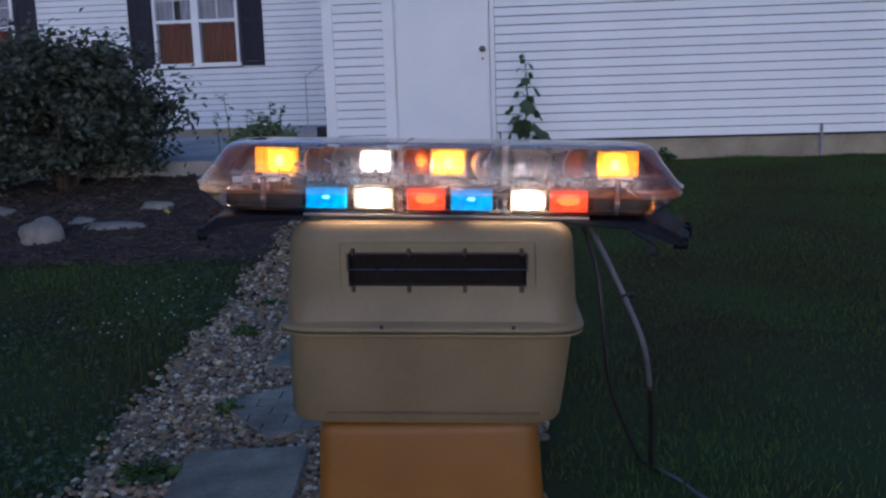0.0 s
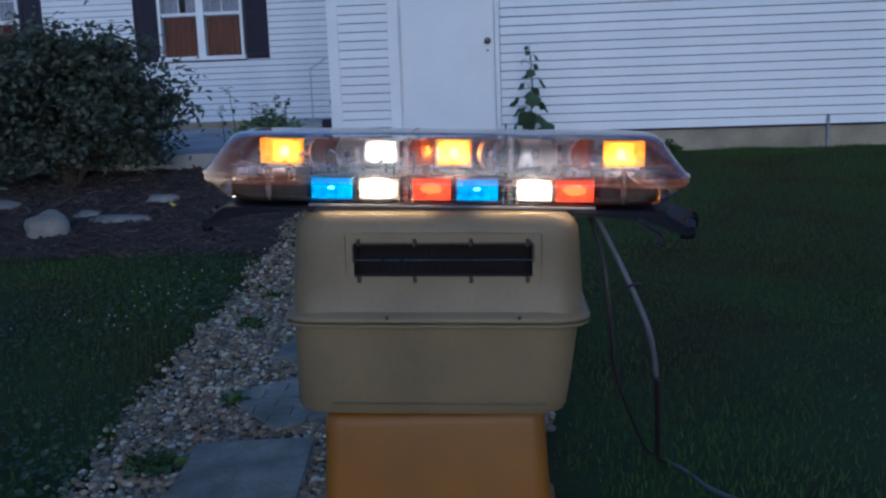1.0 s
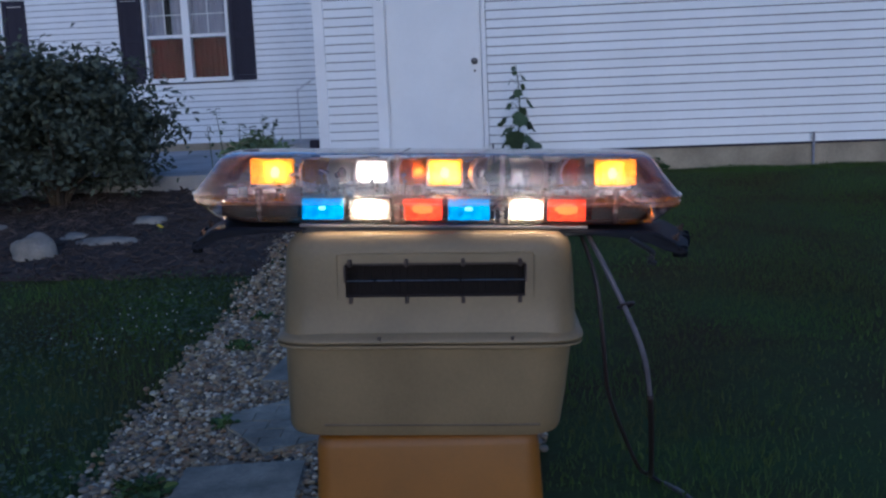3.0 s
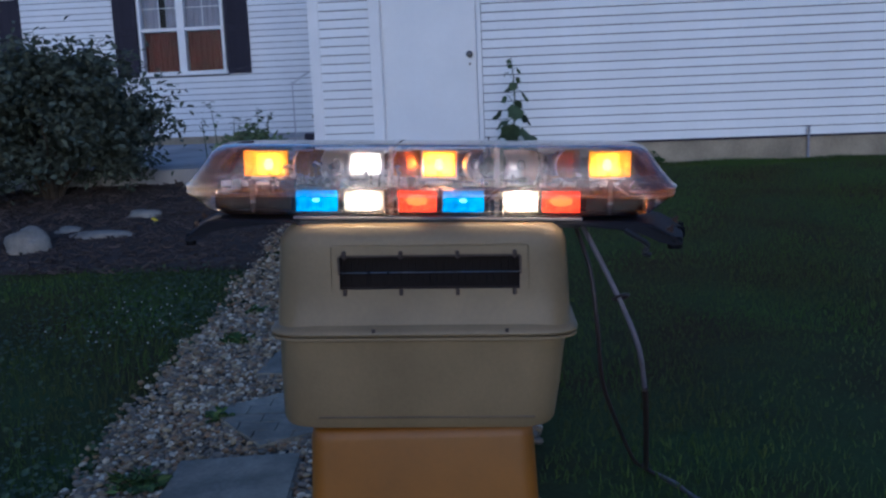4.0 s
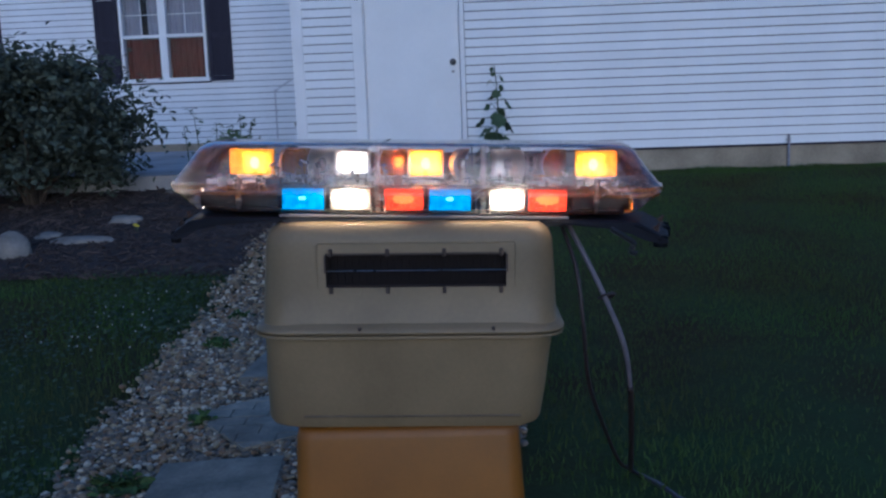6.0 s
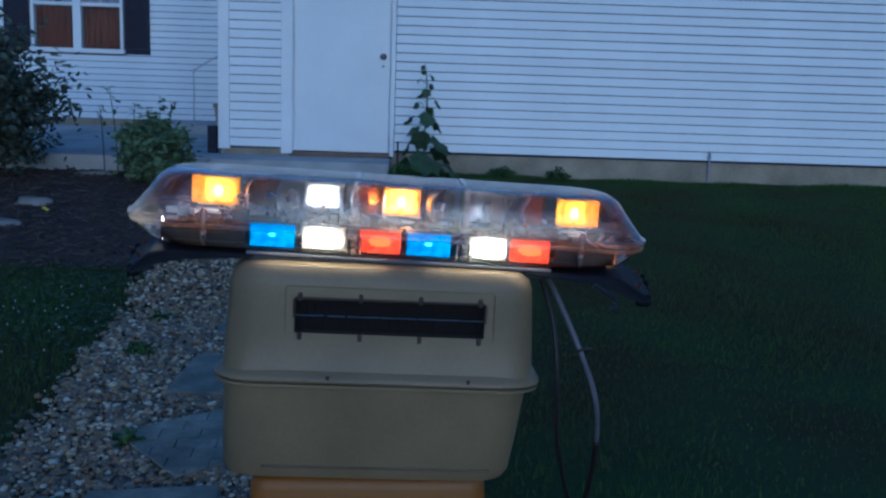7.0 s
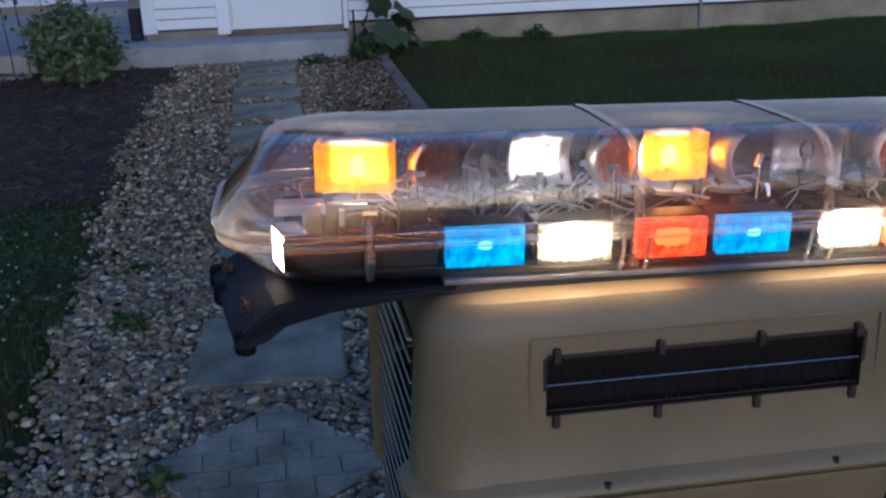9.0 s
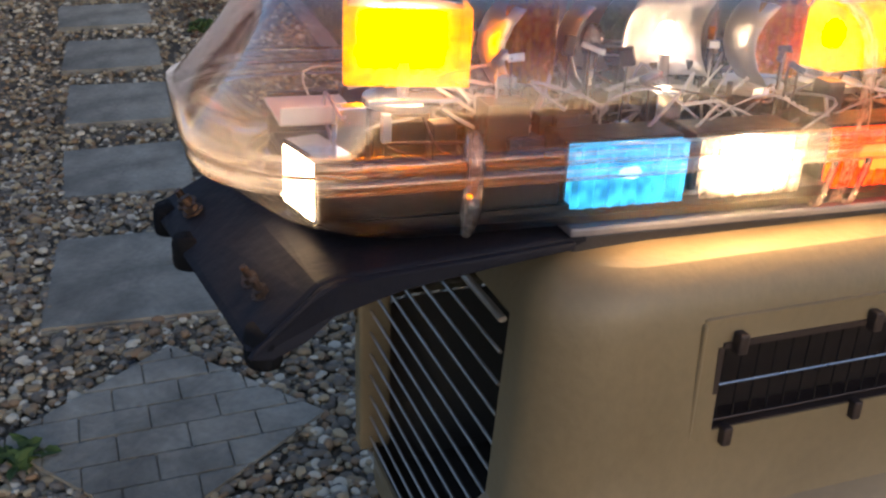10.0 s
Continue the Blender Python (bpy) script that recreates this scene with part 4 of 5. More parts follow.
part("rim", loft([round_ring(0.308, 0.25, 0.055, -0.012), round_ring(0.310, 0.252, 0.055, 0.01), round_ring(0.304, 0.246, 0.055, 0.018)]), ORANGE, tub, "", True)

KT = math.degrees(math.atan2(-0.022, 1.0))
kennel = thing("pet_kennel", pose(KX, KY, -0.209, 0, -KT, 3.2), "tan plastic pet kennel with side vents and a wire door", "pet kennel")
lower = loft([round_ring(0.276, 0.213, 0.07, 0.0), round_ring(0.291, 0.226, 0.07, 0.004), round_ring(0.297, 0.232, 0.07, 0.018), round_ring(0.306, 0.244, 0.07, 0.10), round_ring(0.316, 0.258, 0.07, 0.215), round_ring(0.318, 0.260, 0.07, 0.232)], True, False)
upper = loft([round_ring(0.330, 0.268, 0.06, 0.252), round_ring(0.326, 0.262, 0.06, 0.262), round_ring(0.316, 0.254, 0.058, 0.46), round_ring(0.309, 0.248, 0.055, 0.482), round_ring(0.296, 0.234, 0.05, 0.496), round_ring(0.26, 0.20, 0.04, 0.500)], False, True)
for b, z0, z1 in ((lower, 0.06, 0.30), (upper, 0.20, 0.44)):
    cut_hole(b, (None, -0.176, z0), (None, 0.205, z1), lambda c: c.x < -0.25)
VX0, VX1, VZ0, VZ1 = -0.197, 0.221, 0.352, 0.428
cut_hole(upper, (VX0, None, VZ0), (VX1, None, VZ1), lambda c: c.y < -0.2)
lower_ob = part("lower_shell", lower, TAN, kennel, "", True)
upper_ob = part("upper_shell", upper, TAN, kennel, "", True)
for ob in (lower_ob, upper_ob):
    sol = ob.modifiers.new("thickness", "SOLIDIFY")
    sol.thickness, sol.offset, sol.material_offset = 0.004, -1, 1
    # inner faces take the darkened colour in place of real shade
    ob.data.materials.append(INSIDE_SHADE)
    for p in ob.data.polygons:
        p.use_smooth = True
    es = ob.modifiers.new("crease", "EDGE_SPLIT")
    es.split_angle = radians(32)
rim_low = loft([round_ring(0.330, 0.268, 0.07, 0.230), round_ring(0.341, 0.278, 0.075, 0.234), round_ring(0.341, 0.278, 0.075, 0.240), round_ring(0.320, 0.260, 0.07, 0.241)], False, False)
rim_up = loft([round_ring(0.322, 0.262, 0.07, 0.243), round_ring(0.343, 0.279, 0.08, 0.244), round_ring(0.344, 0.280, 0.08, 0.250), round_ring(0.336, 0.273, 0.08, 0.258), round_ring(0.324, 0.261, 0.075, 0.268)], False, False)
for b in (rim_low, rim_up):
    cut_hole(b, (None, -0.176, 0.20), (None, 0.205, 0.30), lambda c: c.x < -0.25)
part("lower_rim", rim_low, TAN, kennel)
part("upper_rim", rim_up, TAN, kennel, "", True)
for x in (-0.12, 0.19):
    part("rim_bolt", disc(bmesh.new(), pose(x, -0.274, 0.256), 0.0045, 0.008, 10), TAN_DARK, kennel)
part("inner_floor", loft([round_ring(0.262, 0.205, 0.06, 0.006), round_ring(0.262, 0.205, 0.06, 0.010)]), INSIDE_SHADE, kennel)
for sgn in (-1,):
    b = bmesh.new()
    box(b, (-0.255, -0.238, 0.030), (0.255, -0.2320, 0.036), 0.002)
    # a thin darker strip on the shell, coloured as a shaded groove
    part("moulded_groove", b, GROOVE, kennel)
    yv = -0.261
    fr = bmesh.new()
    for lo, hi in (((VX0 - 0.02, yv + 0.0035, VZ1 + 0.024), (VX1 + 0.02, yv + 0.012, VZ1 + 0.028)),):
        box(fr, lo, hi, 0.003)
    part("vent_brow", fr, TAN, kennel)
    for x in (VX0 - 0.022, VX1 + 0.018):
        part("panel_edge", boxed((x, yv + 0.0022, VZ0 - 0.03), (x + 0.004, yv + 0.012, VZ1 + 0.0235), 0.002), TAN, kennel)
    # added sheet closes the open vent; its dark colour stands in for shade
    part("vent_backing", boxed((VX0 - 0.006, yv + 0.030, VZ0 - 0.006), (VX1 + 0.006, yv + 0.034, VZ1 + 0.006)), VENT_SHADE, kennel, "near-black sheet standing in for the shaded inside behind the vent")
    for lo, hi in (((VX0, yv + 0.004, VZ1 - 0.001), (VX1, yv + 0.032, VZ1 + 0.004)), ((VX0, yv + 0.004, VZ0 - 0.004), (VX1, yv + 0.032, VZ0 + 0.001)), ((VX0 - 0.004, yv + 0.004, VZ0), (VX0 + 0.001, yv + 0.032, VZ1)), ((VX1 - 0.001, yv + 0.004, VZ0), (VX1 + 0.004, yv + 0.032, VZ1))):
        part("vent_frame", boxed(lo, hi), TAN_DARK, kennel)
    for k in range(25):
        x = VX0 + 0.010 + k * (VX1 - VX0 - 0.02) / 24
        # bars share the shade colour, so they sink into the dark opening
        part("vent_wire", tube([(x, yv + 0.014, VZ0), (x, yv + 0.014, VZ1)], 0.0011, 5, None, 1), VENT_SHADE, kennel)
    part("cross_wire", tube([(VX0 - 0.002, yv + 0.010, (VZ0 + VZ1) / 2), (VX1 + 0.002, yv + 0.010, (VZ0 + VZ1) / 2)], 0.0011, 6, None, 1), STEEL, kennel)
    part("cross_wire", tube([(VX0 - 0.002, yv + 0.010, VZ0 + 0.004), (VX1 + 0.002, yv + 0.010, VZ0 + 0.004)], 0.0012, 6, None, 1), TAN_DARK, kennel)
    for k in range(4):
        x = VX0 + 0.012 + k * (VX1 - VX0 - 0.024) / 3
        for z, up in ((VZ1, 1), (VZ0, -1)):
            part("vent_tab", boxed((x - 0.0045, yv - 0.005, min(z - up * 0.004, z + up * 0.014)), (x + 0.0045, yv + 0.006, max(z - up * 0.004, z + up * 0.014)), 0.002), TAN_DARK, kennel)

gate = part("wire_door", boxed((-0.338, 0.196, 0.05), (-0.305, 0.222, 0.445), 0.004), TAN, kennel, "steel wire door in a tan plastic frame")
part("door_stile", boxed((-0.310, -0.192, 0.05), (-0.295, -0.174, 0.445), 0.004), TAN, gate)
for z in (0.048, 0.436):
    part("door_rail", tube([(-0.322, -0.178, z), (-0.325, 0.200, z)], 0.003, 8, None, 1), DOOR_WIRE, gate)
for k in range(12):
    z = 0.070 + k * 0.0305
    part("door_wire", tube([(-0.322, -0.178, z), (-0.325, 0.200, z)], 0.0014, 6, None, 1), DOOR_WIRE, gate)

# the ends reach out further beyond the vent than the middle of the body
for ob in kennel.children_recursive:
    if ob.name.split(".")[0] in ("lower_shell", "upper_shell", "lower_rim", "upper_rim", "inner_floor", "moulded_groove", "wire_door", "door_stile", "door_rail", "door_wire"):
        for v in ob.data.vertices:
            if v.co.x < VX0 - 0.03:
                v.co.x += 0.032 * max(-1.0, (v.co.x - VX0 + 0.03) / 0.10)
            elif v.co.x > VX1 + 0.03:
                v.co.x += 0.016 * min(1.0, (v.co.x - VX1 - 0.03) / 0.07)

# the lower shell hardly narrows at the door end
for v in lower_ob.data.vertices:
    if v.co.x < -0.20:
        v.co.x -= (0.010 + 0.032 * (1 - min(1.0, v.co.z / 0.232))) * min(1.0, (-0.20 - v.co.x) / 0.06)

# ---- light bar ----
bar = thing("light_bar", pose(0.416, -7.225, 0.363, 0, 2.25, 2.2), "clear-domed emergency light bar with white, red, blue and amber lamps", "light bar")
J0, J1 = -0.080, 0.165
DEEP = 0.023
DOME = [(0.012, 0.586, 0.143), (0.034, 0.568, 0.141), (0.058, 0.548, 0.138), (0.079, 0.534, 0.132), (0.092, 0.525, 0.122), (0.101, 0.514, 0.104), (0.1055, 0.502, 0.074), (0.107, 0.468, 0.030)]
UNDER = [(-0.012, 0.584, 0.141), (-0.028, 0.566, 0.138), (-0.043, 0.548, 0.134), (-0.053, 0.536, 0.130), (-0.057, 0.524, 0.122)]



def shell(levels, x0, x1, top):
    """A slice from x0 to x1 of a long rounded shell, open where it is cut."""
    b = loft([round_ring(a, w + DEEP, min(0.10, w * 0.9 + DEEP), z, 8, 0, DEEP) for z, a, w in levels], False, top)
    for v, keep_right in ((x0, True), (x1, False)):
        if v is not None:
            bmesh.ops.bisect_plane(b, geom=b.verts[:] + b.edges[:] + b.faces[:], plane_co=(v, 0, 0), plane_no=(1, 0, 0), clear_inner=keep_right, clear_outer=not keep_right)
    return b


for x0, x1 in ((None, J0 - 0.003), (J0 + 0.003, J1 - 0.003), (J1 + 0.003, None)):
    part("dome", shell(DOME, x0, x1, True), CLEAR, bar, "clear scuffed plastic dome section", True)
    part("lower_lens", shell(UNDER, x0, x1, True), CLEAR_LOW, bar, "clear plastic lower lens section", True)
for z0, z1, out in ((-0.012, -0.0015, 0.588), (0.0005, 0.012, 0.591)):
    part("ledge", loft([round_ring(out - 0.008, 0.139 + DEEP, 0.10, z0 - 0.001, 8, 0, DEEP), round_ring(out, 0.147 + DEEP, 0.10, z0, 8, 0, DEEP), round_ring(out, 0.147 + DEEP, 0.10, z1, 8, 0, DEEP), round_ring(out - 0.008, 0.139 + DEEP, 0.10, z1 + 0.001, 8, 0, DEEP)], False, False), CLEAR_LIP, bar, "clear flange where the domes meet the lower lenses", True)
for x in (J0, J1):
    for levels in (DOME, UNDER):
        part("seam", shell([(z + (0.0015 if z > 0.1 else 0), a + 0.0025, w + 0.0025) for z, a, w in levels], x - 0.0065, x + 0.0065, True), SEAM, bar, "raised clear seam between dome sections", True)
    for side in (-1, 1):
        xr = x + side * 0.016
        part("seam_rib", tube([(xr, DEEP - w - DEEP - 0.003, z) for z, a, w in UNDER], 0.0028, 6, None, 2), SEAM, bar, "", True)
part("floor_tray", loft([round_ring(0.500, 0.110 + DEEP, 0.03, -0.056, 6, 0, DEEP), round_ring(0.500, 0.110 + DEEP, 0.03, -0.046, 6, 0, DEEP)]), BLACK, bar)
part("base_plate", boxed((-0.315, -0.128, -0.066), (0.365, 0.128 + 2 * DEEP, -0.059), 0.002), PLATE, bar, "pale plastic base of the lower lenses")
part("base_channel", boxed((-0.31, -0.122, -0.084), (0.36, 0.122, -0.0665), 0.003), BLACK, bar)
for x0, x1 in ((-0.505, -0.32), (0.372, 0.505)):
    part("end_panel", boxed((x0, -0.112, -0.045), (x1, -0.104, -0.008), 0.002), BLACK, bar)
    part("end_panel", boxed((x0, 0.104, -0.045), (x1, 0.112, -0.008), 0.002), BLACK, bar)


def lamp_module(x0, x1, mat, name, label):
    """A ribbed coloured lens in a black housing, along the front edge of the bar."""
    mo = part(name, boxed((x0 - 0.003, -0.100, -0.052), (x1 + 0.003, -0.060, 0.002), 0.002), BLACK, bar, label)
    b = bmesh.new()
    n = max(6, int((x1 - x0) / 0.006))
    for k in range(n):
        a = x0 + (x1 - x0) * k / n
        box(b, (a + 0.0004, -0.112 - 0.0015 * (k % 2), -0.049), (a + (x1 - x0) / n - 0.0004, -0.1085 if mat is LAMP_WHITE else -0.1005, 0.000))
    part("lens", b, LENS_WHITE if mat is LAMP_WHITE else mat, mo)
    if mat is LAMP_WHITE:
        mid = (x0 + x1) / 2
        part("reflector", boxed((x0 + 0.002, -0.101, -0.048), (x1 - 0.002, -0.0995, -0.001)), CHROME, mo)
        g = bmesh.new()
        bmesh.ops.create_uvsphere(g, u_segments=14, v_segments=10, radius=0.022, matrix=pose(mid, -0.104, -0.024) @ Matrix.Diagonal((1.75, 0.18, 1, 1)))
        part("bulb", g, LAMP_WHITE, mo, "", True)
    elif mat in (LAMP_BLUE, LAMP_RED):
        # flat glowing blob on the lens imitates its overbright core; no real bulb
        g = bmesh.new()
        bmesh.ops.create_uvsphere(g, u_segments=14, v_segments=8, radius=0.007, matrix=pose((x0 + x1) / 2, -0.1125, -0.022) @ Matrix.Diagonal((1.5, 0.3, 0.8, 1) if mat is LAMP_BLUE else (4.2, 0.3, 2.0, 1)))
        part("hot_spot", g, SPOT_BLUE if mat is LAMP_BLUE else SPOT_RED, mo, "", True)
    part("rear_lens", boxed((x0, 0.060, -0.050), (x1, 0.112, 0.000), 0.004), {LAMP_BLUE: LENS_BLUE, LAMP_RED: LENS_RED}[mat] if mat is not LAMP_WHITE else CLEAR_LIP, mo)
    return mo


lamp_module(-0.310, -0.212, LAMP_BLUE, "blue_module", "lit blue flasher")
lamp_module(-0.195, -0.100, LAMP_WHITE, "white_module", "glaring white work lamp")
lamp_module(-0.068, 0.024, LAMP_RED, "red_module", "lit red flasher")
lamp_module(0.038, 0.136, LAMP_BLUE, "blue_module", "lit blue flasher")
lamp_module(0.180, 0.262, LAMP_WHITE, "white_module", "glaring white work lamp")
lamp_module(0.272, 0.360, LAMP_RED, "red_module", "lit red flasher")
for sgn in (-1, 1):
    end = part("alley_lamp", boxed((-0.030, -0.028, -0.026), (0.0005, 0.028, 0.026), 0.002), CHROME, bar, "small lamp at the end of the bar")
    end.location, end.rotation_euler = (sgn * 0.510, -0.066, -0.029), (0, 0, radians(12 if sgn > 0 else 195))
    part("bulb", boxed((-0.001, -0.024, -0.022), (0.0016, 0.024, 0.022), 0.0005), LAMP_SIDE if sgn < 0 else REFLECTOR, end, "lit face of the end lamp" if sgn < 0 else "unlit face of the end lamp")



def rotator(x, turn, lit, amber, half=0.040):
    """A motor foot, a bulb, a bowl reflector and, on amber ones, a square filter round the front."""
    ro = part("rotator", loft([round_ring(0.026, 0.026, 0.006, -0.045, 2), round_ring(0.026, 0.026, 0.006, -0.008, 2), round_ring(0.018, 0.018, 0.006, -0.002, 2)]), BLACK, bar, "rotating beacon with a polished reflector")
    ro.location = (x, 0.025, 0.0)
    ro.rotation_euler = (0, 0, radians(turn))
    part("gear", disc(bmesh.new(), pose(0, 0, 0.004), 0.034, 0.006, 24), STEEL, ro)
    part("bulb_stem", disc(bmesh.new(), pose(0, 0, 0.022), 0.005, 0.034, 10), STEEL, ro)
    b = bmesh.new()
    bmesh.ops.create_uvsphere(b, u_segments=10, v_segments=8, radius=0.011, matrix=pose(0, 0, 0.050) @ Matrix.Diagonal((1, 1, 1.4, 1)))
    part("bulb", b, (LAMP_BULB if amber else LAMP_CLEAR) if lit else CLEAR_LIP, ro, "", True)
    b = bmesh.new()
    loops = []
    for i in range(9):
        u = -1 + 2 * i / 8
        loops.append([b.verts.new((0.046 * u, 0.030 - 0.040 * (u * u * 0.6 + v * v * 0.4), 0.050 + 0.036 * v)) for v in (-1, -0.6, -0.2, 0.2, 0.6, 1)])
    for p, q in zip(loops, loops[1:]):
        for k in range(5):
            b.faces.new((p[k], p[k + 1], q[k + 1], q[k]))
    refl = part("reflector", b, REFLECTOR, ro, "polished bowl reflector", True)
    sol = refl.modifiers.new("thickness", "SOLIDIFY")
    sol.thickness = 0.0015
    if amber:
        f = boxed((-half, -0.036, 0.024), (half, -0.033, 0.086), 0.001)
        for sx in (-1, 1):
            box(f, (min(sx * half, sx * (half - 0.003)), -0.032, 0.024), (max(sx * half, sx * (half - 0.003)), 0.006, 0.086))
        part("filter", f, LAMP_AMBER if lit else AMBER, ro, "glowing amber filter" if lit else "amber filter")
    return ro


# the unit at -0.310 stands in for a mirrored image of the left amber
for x, turn, lit, amber, half in ((-0.405, -12, True, True, 0.050), (-0.310, 66, False, True, 0.036), (-0.235, 50, False, False, 0.040), (-0.160, 10, True, False, 0.040), (-0.065, 60, False, True, 0.036), (0.022, 8, True, True, 0.038), (0.110, 75, False, False, 0.040), (0.225, -30, False, False, 0.040), (0.325, 74, False, True, 0.036), (0.435, 18, True, True, 0.046)):
    rotator(x, turn, lit, amber, half)
for x, turn in ((-0.255, 35), (-0.115, -40), (0.065, 40), (0.275, -38)):
    mi = part("mirror", boxed((-0.040, -0.001, -0.040), (0.040, 0.001, 0.035)), CHROME, bar, "upright angled mirror plate")
    mi.location = (x, 0.085, 0.040)
    mi.rotation_euler = (0, 0, radians(turn))
part("circuit_board", boxed((-0.27, -0.045, -0.045), (-0.12, 0.05, -0.040), 0.001), BOARD, bar)
wr = random.Random(8)
for k in range(64):
    x = wr.uniform(-0.46, 0.46) if k % 3 else wr.uniform(-0.38, -0.12)
    p = [(x, wr.uniform(-0.07, 0.08), -0.035)]
    for s in range(wr.randint(2, 4)):
        q = p[-1]
        p.append((max(-0.48, min(0.48, q[0] + wr.uniform(-0.09, 0.09))), max(-0.085, min(0.09, q[1] + wr.uniform(-0.06, 0.06))), wr.uniform(-0.035, 0.026)))
    part("inner_wire", tube(p, wr.choice([0.0010, 0.0013, 0.0018]), 5, None, 5), wr.choice([WIRE_WHITE, WIRE_WHITE, WIRE_RED, WIRE_DARK, WIRE_GREY]), bar)
for k in range(60):
    x, y = wr.uniform(-0.47, 0.47), wr.choice([wr.uniform(-0.055, -0.035), wr.uniform(0.04, 0.085)])
    w, d, h = wr.uniform(0.008, 0.024), wr.uniform(0.006, 0.015), wr.uniform(0.01, 0.075)
    part("component", boxed((x - w, y - d, -0.046), (x + w, y + d, -0.046 + h), 0.001), wr.choice([CHROME, BLACK, BLACK, BOARD, BLACK]), bar)
for k in range(110):
    x = wr.uniform(-0.43, -0.11) if k % 3 else wr.uniform(-0.1, 0.46)
    y, h = wr.uniform(-0.03, 0.13), wr.uniform(0.02, 0.085)
    w, d, tall = wr.uniform(0.002, 0.011), wr.uniform(0.002, 0.008), wr.uniform(0.004, 0.030)
    part("component", boxed((x - w, y - d, -0.046 + h - tall), (x + w, y + d, -0.046 + h), 0.0007, 1), wr.choice([BLACK, CHROME, BLACK, STEEL, WIRE_DARK, RUSTY, WIRE_WHITE]), bar)
    if h - tall > 0.01:
        part("bracket", boxed((x - 0.0016, y - 0.0016, -0.046), (x + 0.0016, y + 0.0016, -0.0465 + h - tall)), wr.choice([BLACK, STEEL, WIRE_DARK]), bar)
for k in range(120):
    x = wr.uniform(-0.40, -0.06) if k % 5 else wr.uniform(0.06, 0.46)
    y, z = wr.uniform(-0.055, 0.10), wr.uniform(-0.020, 0.060)
    if any(abs(x - lit_x) < 0.055 for lit_x in (-0.405, -0.160, 0.022, 0.435)):
        y, z = max(y, 0.075), min(z, 0.015)
    w, d, h = wr.uniform(0.002, 0.010), wr.uniform(0.002, 0.006), wr.uniform(0.002, 0.009)
    piece = part("component", boxed((-w, -d, -h), (w, d, h), 0.0006, 1), wr.choice([CHROME, BLACK, REFLECTOR, BOARD, BLACK, STEEL, AMBER]), bar)
    piece.location, piece.rotation_euler = (x, y, z), (wr.uniform(-0.4, 0.4), wr.uniform(-0.4, 0.4), wr.uniform(0, 3))
    part("bracket", tube([(x, y, -0.046), (x + wr.uniform(-0.004, 0.004), y, z)], 0.0011, 5, None, 1), wr.choice([BLACK, STEEL, WIRE_DARK]), bar)
for k in range(26):
    x, y = wr.uniform(-0.37, -0.08), wr.uniform(-0.06, 0.03)
    p = [(x, y, wr.uniform(-0.03, 0.0))]
    for q in range(3):
        p.append((p[-1][0] + wr.uniform(-0.05, 0.05), max(-0.075, min(0.06, p[-1][1] + wr.uniform(-0.03, 0.03))), wr.uniform(-0.02, 0.035)))
    part("inner_wire", tube(p, wr.choice([0.0012, 0.0016, 0.0020]), 5, None, 5), wr.choice([WIRE_WHITE, WIRE_WHITE, WIRE_GREY, WIRE_DARK]), bar)
for x in (-0.405, 0.425):
    latch = part("latch", tube([(x, -0.139, -0.050), (x, -0.146, -0.030), (x, -0.152, -0.002), (x, -0.147, 0.016), (x, -0.142, 0.028)], [0.004, 0.008, 0.006, 0.008, 0.004], 10, None, 5), CLEAR_LIP, bar, "small clear latch clip on the flange", True)
    part("latch_screw", disc(bmesh.new(), pose(x, -0.146, -0.022, 90), 0.0045, 0.010, 10), CHROME, latch)
part("white_fin", boxed((-0.515, -0.020, 0.000), (-0.450, -0.017, 0.014), 0.001), WIRE_WHITE, bar, "small white plastic fin")
part("white_fin", boxed((-0.515, -0.016, -0.002), (-0.450, 0.060, 0.001), 0.001), WIRE_WHITE, bar)


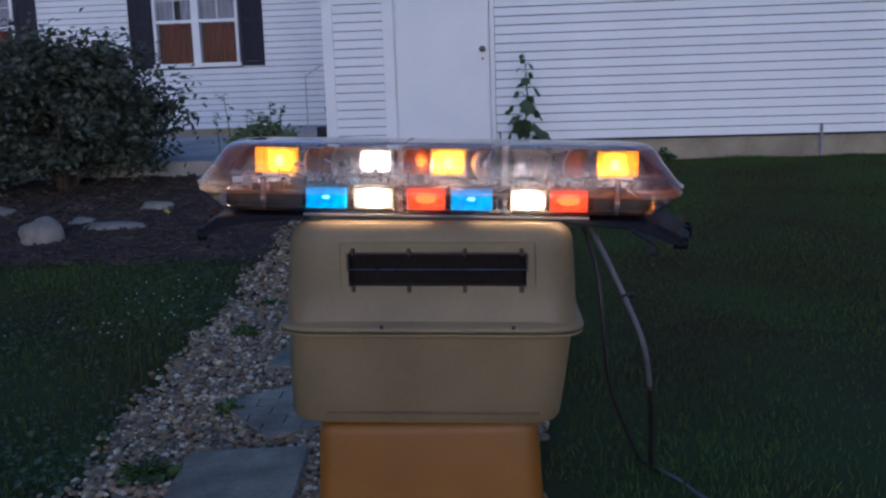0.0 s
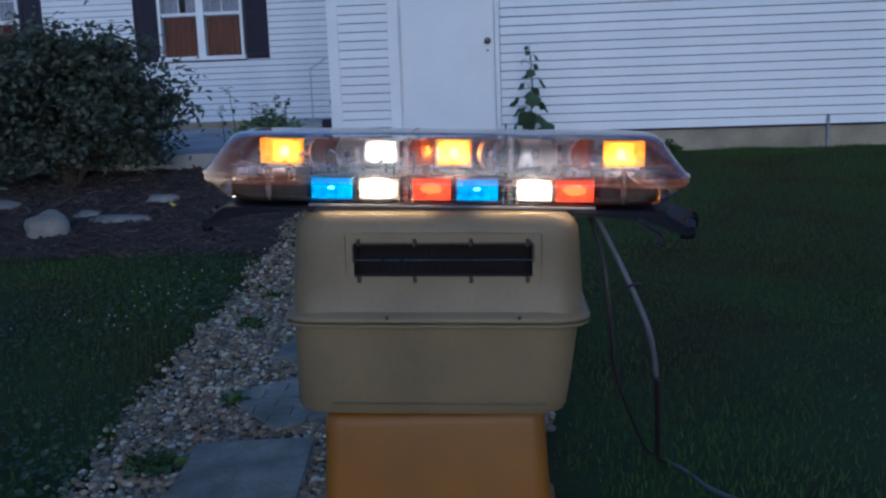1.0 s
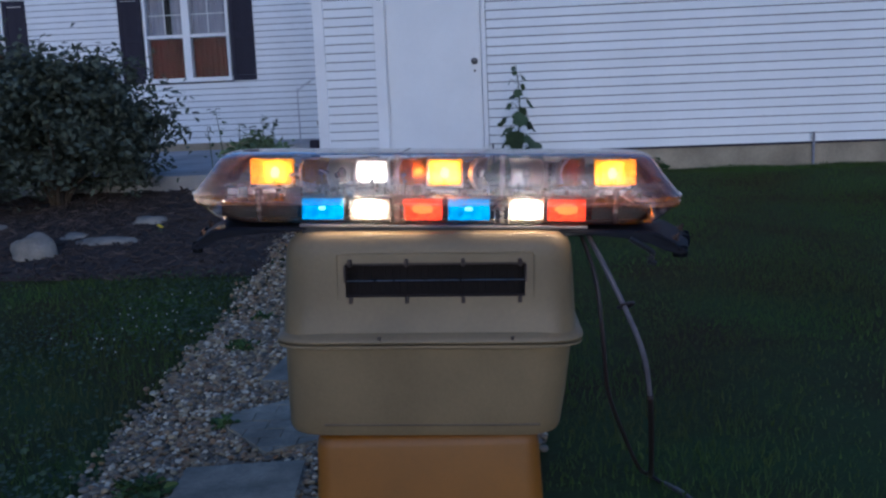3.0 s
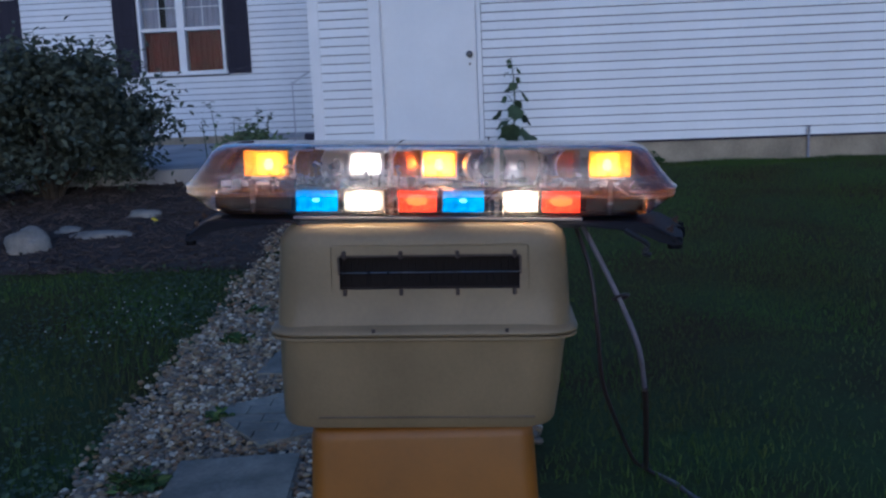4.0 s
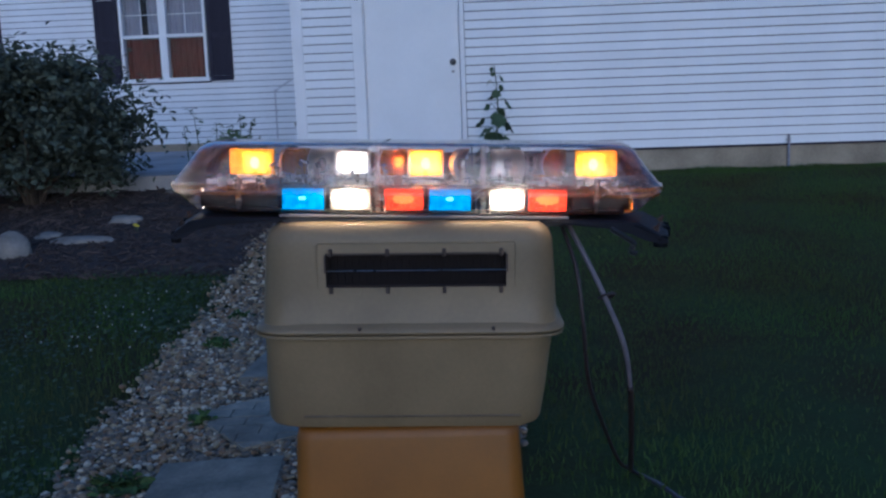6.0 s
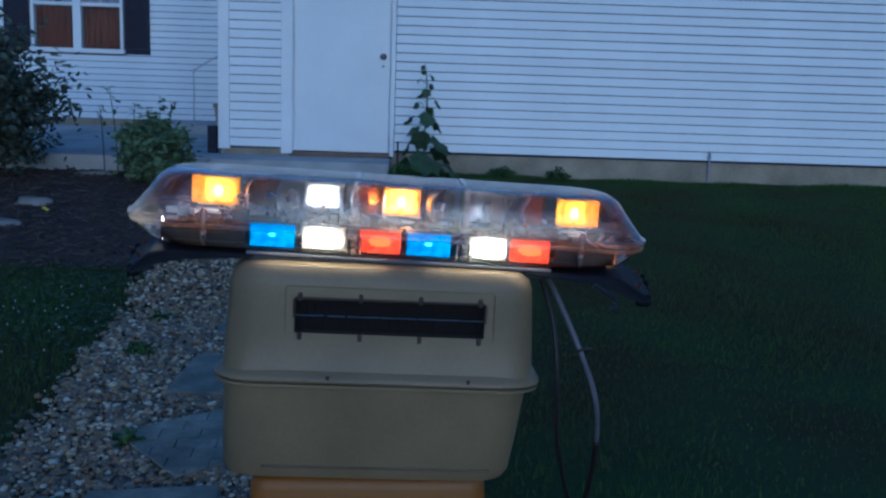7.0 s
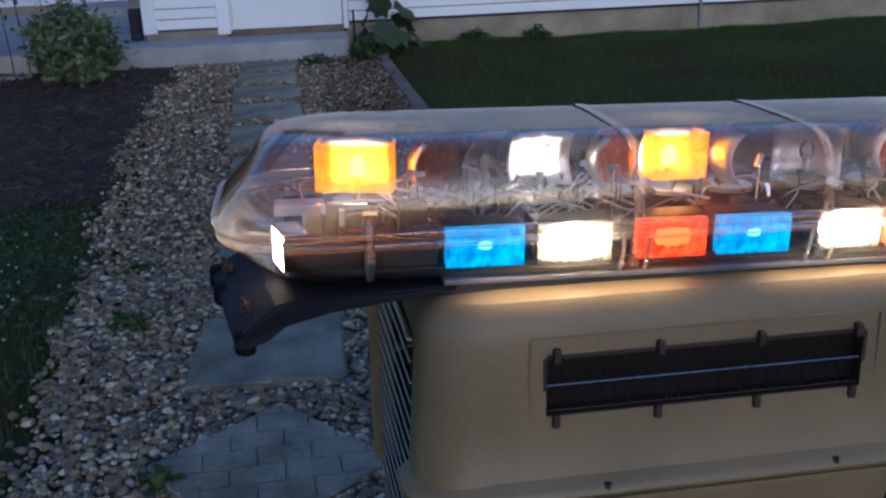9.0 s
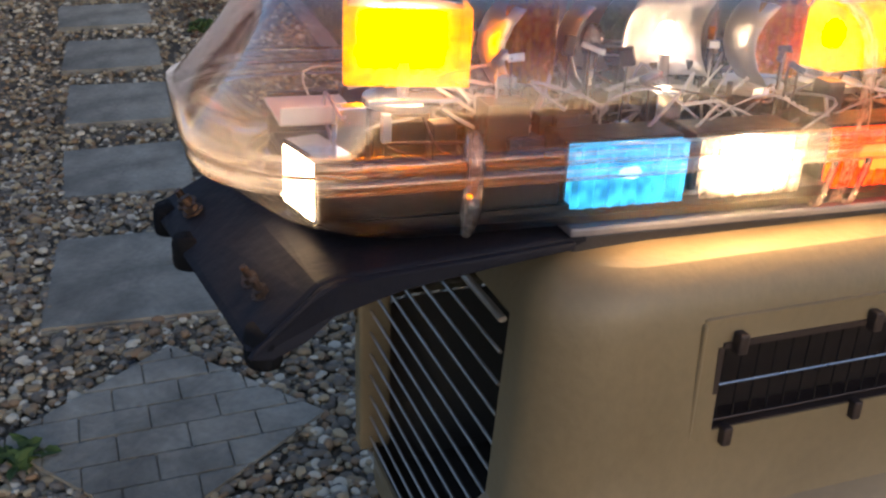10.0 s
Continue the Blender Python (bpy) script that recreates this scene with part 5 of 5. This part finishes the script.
def mount_arm(sgn):
    """A broad bent sheet that reaches out under the bar, with a folded front skirt, and ends in rubber feet."""
    outline = [(0.27, -0.0670), (0.50, -0.0665), (0.540, -0.069), (0.562, -0.075), (0.614, -0.104), (0.619, -0.110), (0.608, -0.111), (0.556, -0.083), (0.535, -0.0775), (0.27, -0.0750)]
    b = extrude_profile([(sgn * x, z) for x, z in outline], -0.185, 0.105)
    for v in b.verts:
        if v.co.y < 0:
            v.co.y = -0.122 - 0.14 * (abs(v.co.x) - 0.30)
    arm = part("mount_arm", b, ARM, bar, "dark bent metal roof mount")
    bev = arm.modifiers.new("edge", "BEVEL")
    bev.width, bev.segments = 0.003, 2
    under = [(0.31, -0.0755), (0.38, -0.079), (0.45, -0.084), (0.51, -0.095), (0.565, -0.108), (0.600, -0.116), (0.619, -0.112)]
    over = [(0.613, -0.105), (0.562, -0.077), (0.537, -0.071), (0.50, -0.0685), (0.31, -0.0690)]
    k = extrude_profile([(sgn * x, z) for x, z in under + over], 0.0, 0.006)
    for v in k.verts:
        v.co.y += -0.1285 - 0.14 * (abs(v.co.x) - 0.30)
    skirt = part("front_skirt", k, ARM, arm, "tapering folded front edge of the mount")
    bev = skirt.modifiers.new("edge", "BEVEL")
    bev.width, bev.segments = 0.002, 2
    for y in (-0.156, 0.010, 0.085):
        part("rubber_foot", loft([round_ring(0.013, 0.013, 0.013, -0.124, 5, sgn * 0.604, y), round_ring(0.014, 0.014, 0.014, -0.120, 5, sgn * 0.604, y), round_ring(0.014, 0.014, 0.014, -0.104, 5, sgn * 0.604, y), round_ring(0.012, 0.012, 0.012, -0.098, 5, sgn * 0.604, y)]), RUBBER, arm, "", True)
    for y in (-0.122, -0.100, 0.044, 0.062):
        lift = Matrix.Translation((sgn * 0.590, y, -0.090)) @ Euler((0, sgn * radians(30), 0)).to_matrix().to_4x4()
        g = disc(bmesh.new(), lift @ Matrix.Translation((0, 0, 0.004)), 0.0065, 0.005, 6)
        disc(g, lift @ Matrix.Translation((0, 0, 0.009)), 0.0032, 0.012, 10)
        disc(g, lift @ Matrix.Translation((0, 0, 0.001)), 0.0090, 0.002, 16)
        part("bolt", g, RUSTY, arm, "rusty bolt with a nut and washer")
    # the outer edge runs in towards the front
    for ob in (arm, *arm.children):
        for v in ob.data.vertices:
            if abs(v.co.x) > 0.50:
                v.co.x -= sgn * 0.046 * min(1.0, max(0.0, (0.06 - v.co.y) / 0.22)) * min(1.0, (abs(v.co.x) - 0.50) / 0.08)
            reach = min(1.0, max(0.0, (abs(v.co.x) - 0.50) / 0.08))
            v.co.x += (0.020 if sgn > 0 else 0.008) * reach
    if sgn > 0:
        hook = [(sgn * 0.46, -0.150, -0.084), (sgn * 0.485, -0.153, -0.098), (sgn * 0.512, -0.156, -0.116), (sgn * 0.505, -0.158, -0.134), (sgn * 0.520, -0.158, -0.140)]
        part("hook", tube(hook, 0.007, 6), BLACK, arm)


mount_arm(-1)
mount_arm(1)

for x, e in ((-0.148, 6.0), (0.222, 5.2)):
    lamp = new("work_light", bpy.data.lights.new("work_light", "AREA"))
    lamp.data.shape, lamp.data.size, lamp.data.size_y = "RECTANGLE", 0.26, 0.02
    lamp.data.energy, lamp.data.color = e * 0.028, (1.0, 0.70, 0.36)
    lamp.parent = bar
    lamp.matrix_local = look((x, -0.146, -0.040), (x, -0.170, -0.100))

# ---- cables ----
def cable(points, radius, mat, label):
    ob = part("power_cable", tube(points, radius, 8, None, 10), mat, None, label, True)
    return tagged(ob, label, "cable", "cables of the light bar")


G = -0.59
main_cable = cable([(0.77, -7.20, 0.285), (0.815, -7.27, 0.20), (0.869, -7.29, 0.083), (0.912, -7.27, -0.03), (0.935, -7.20, -0.15), (0.955, -7.05, -0.32), (0.975, -6.85, -0.50), (0.99, -6.70, G), (1.06, -6.80, G), (1.16, -6.98, G), (1.50, -7.25, G), (2.3, -7.5, G)], 0.0065, CABLE, "grey-violet sheathed power cable hanging from the light bar")
cable([(0.76, -7.22, 0.28), (0.80, -7.28, 0.16), (0.815, -7.30, 0.02), (0.83, -7.24, -0.14), (0.88, -7.05, -0.32), (0.94, -6.85, -0.50), (0.985, -6.72, G + 0.012), (1.07, -6.84, G), (1.17, -7.03, G), (1.50, -7.29, G), (2.3, -7.55, G)], 0.0055, WIRE_DARK, "thin dark wire hanging beside the cable")
# slightly wider dark tube over the lower stretch of the cable
part("dark_sleeve", tube([(0.938, -7.19, -0.17), (0.955, -7.05, -0.32), (0.975, -6.85, -0.50), (0.99, -6.70, G + 0.004)], 0.0082, 8, None, 8), WIRE_DARK, main_cable, "dark lower stretch of the cable", True)
tie = part("cable_tie", tube([(0.852, -7.30, 0.086), (0.870, -7.305, 0.096), (0.890, -7.29, 0.094), (0.874, -7.275, 0.080), (0.852, -7.30, 0.086)], 0.004, 6), WIRE_DARK, None)
tagged(tie, "dark tape knot tied round the power cable", "cable tie")
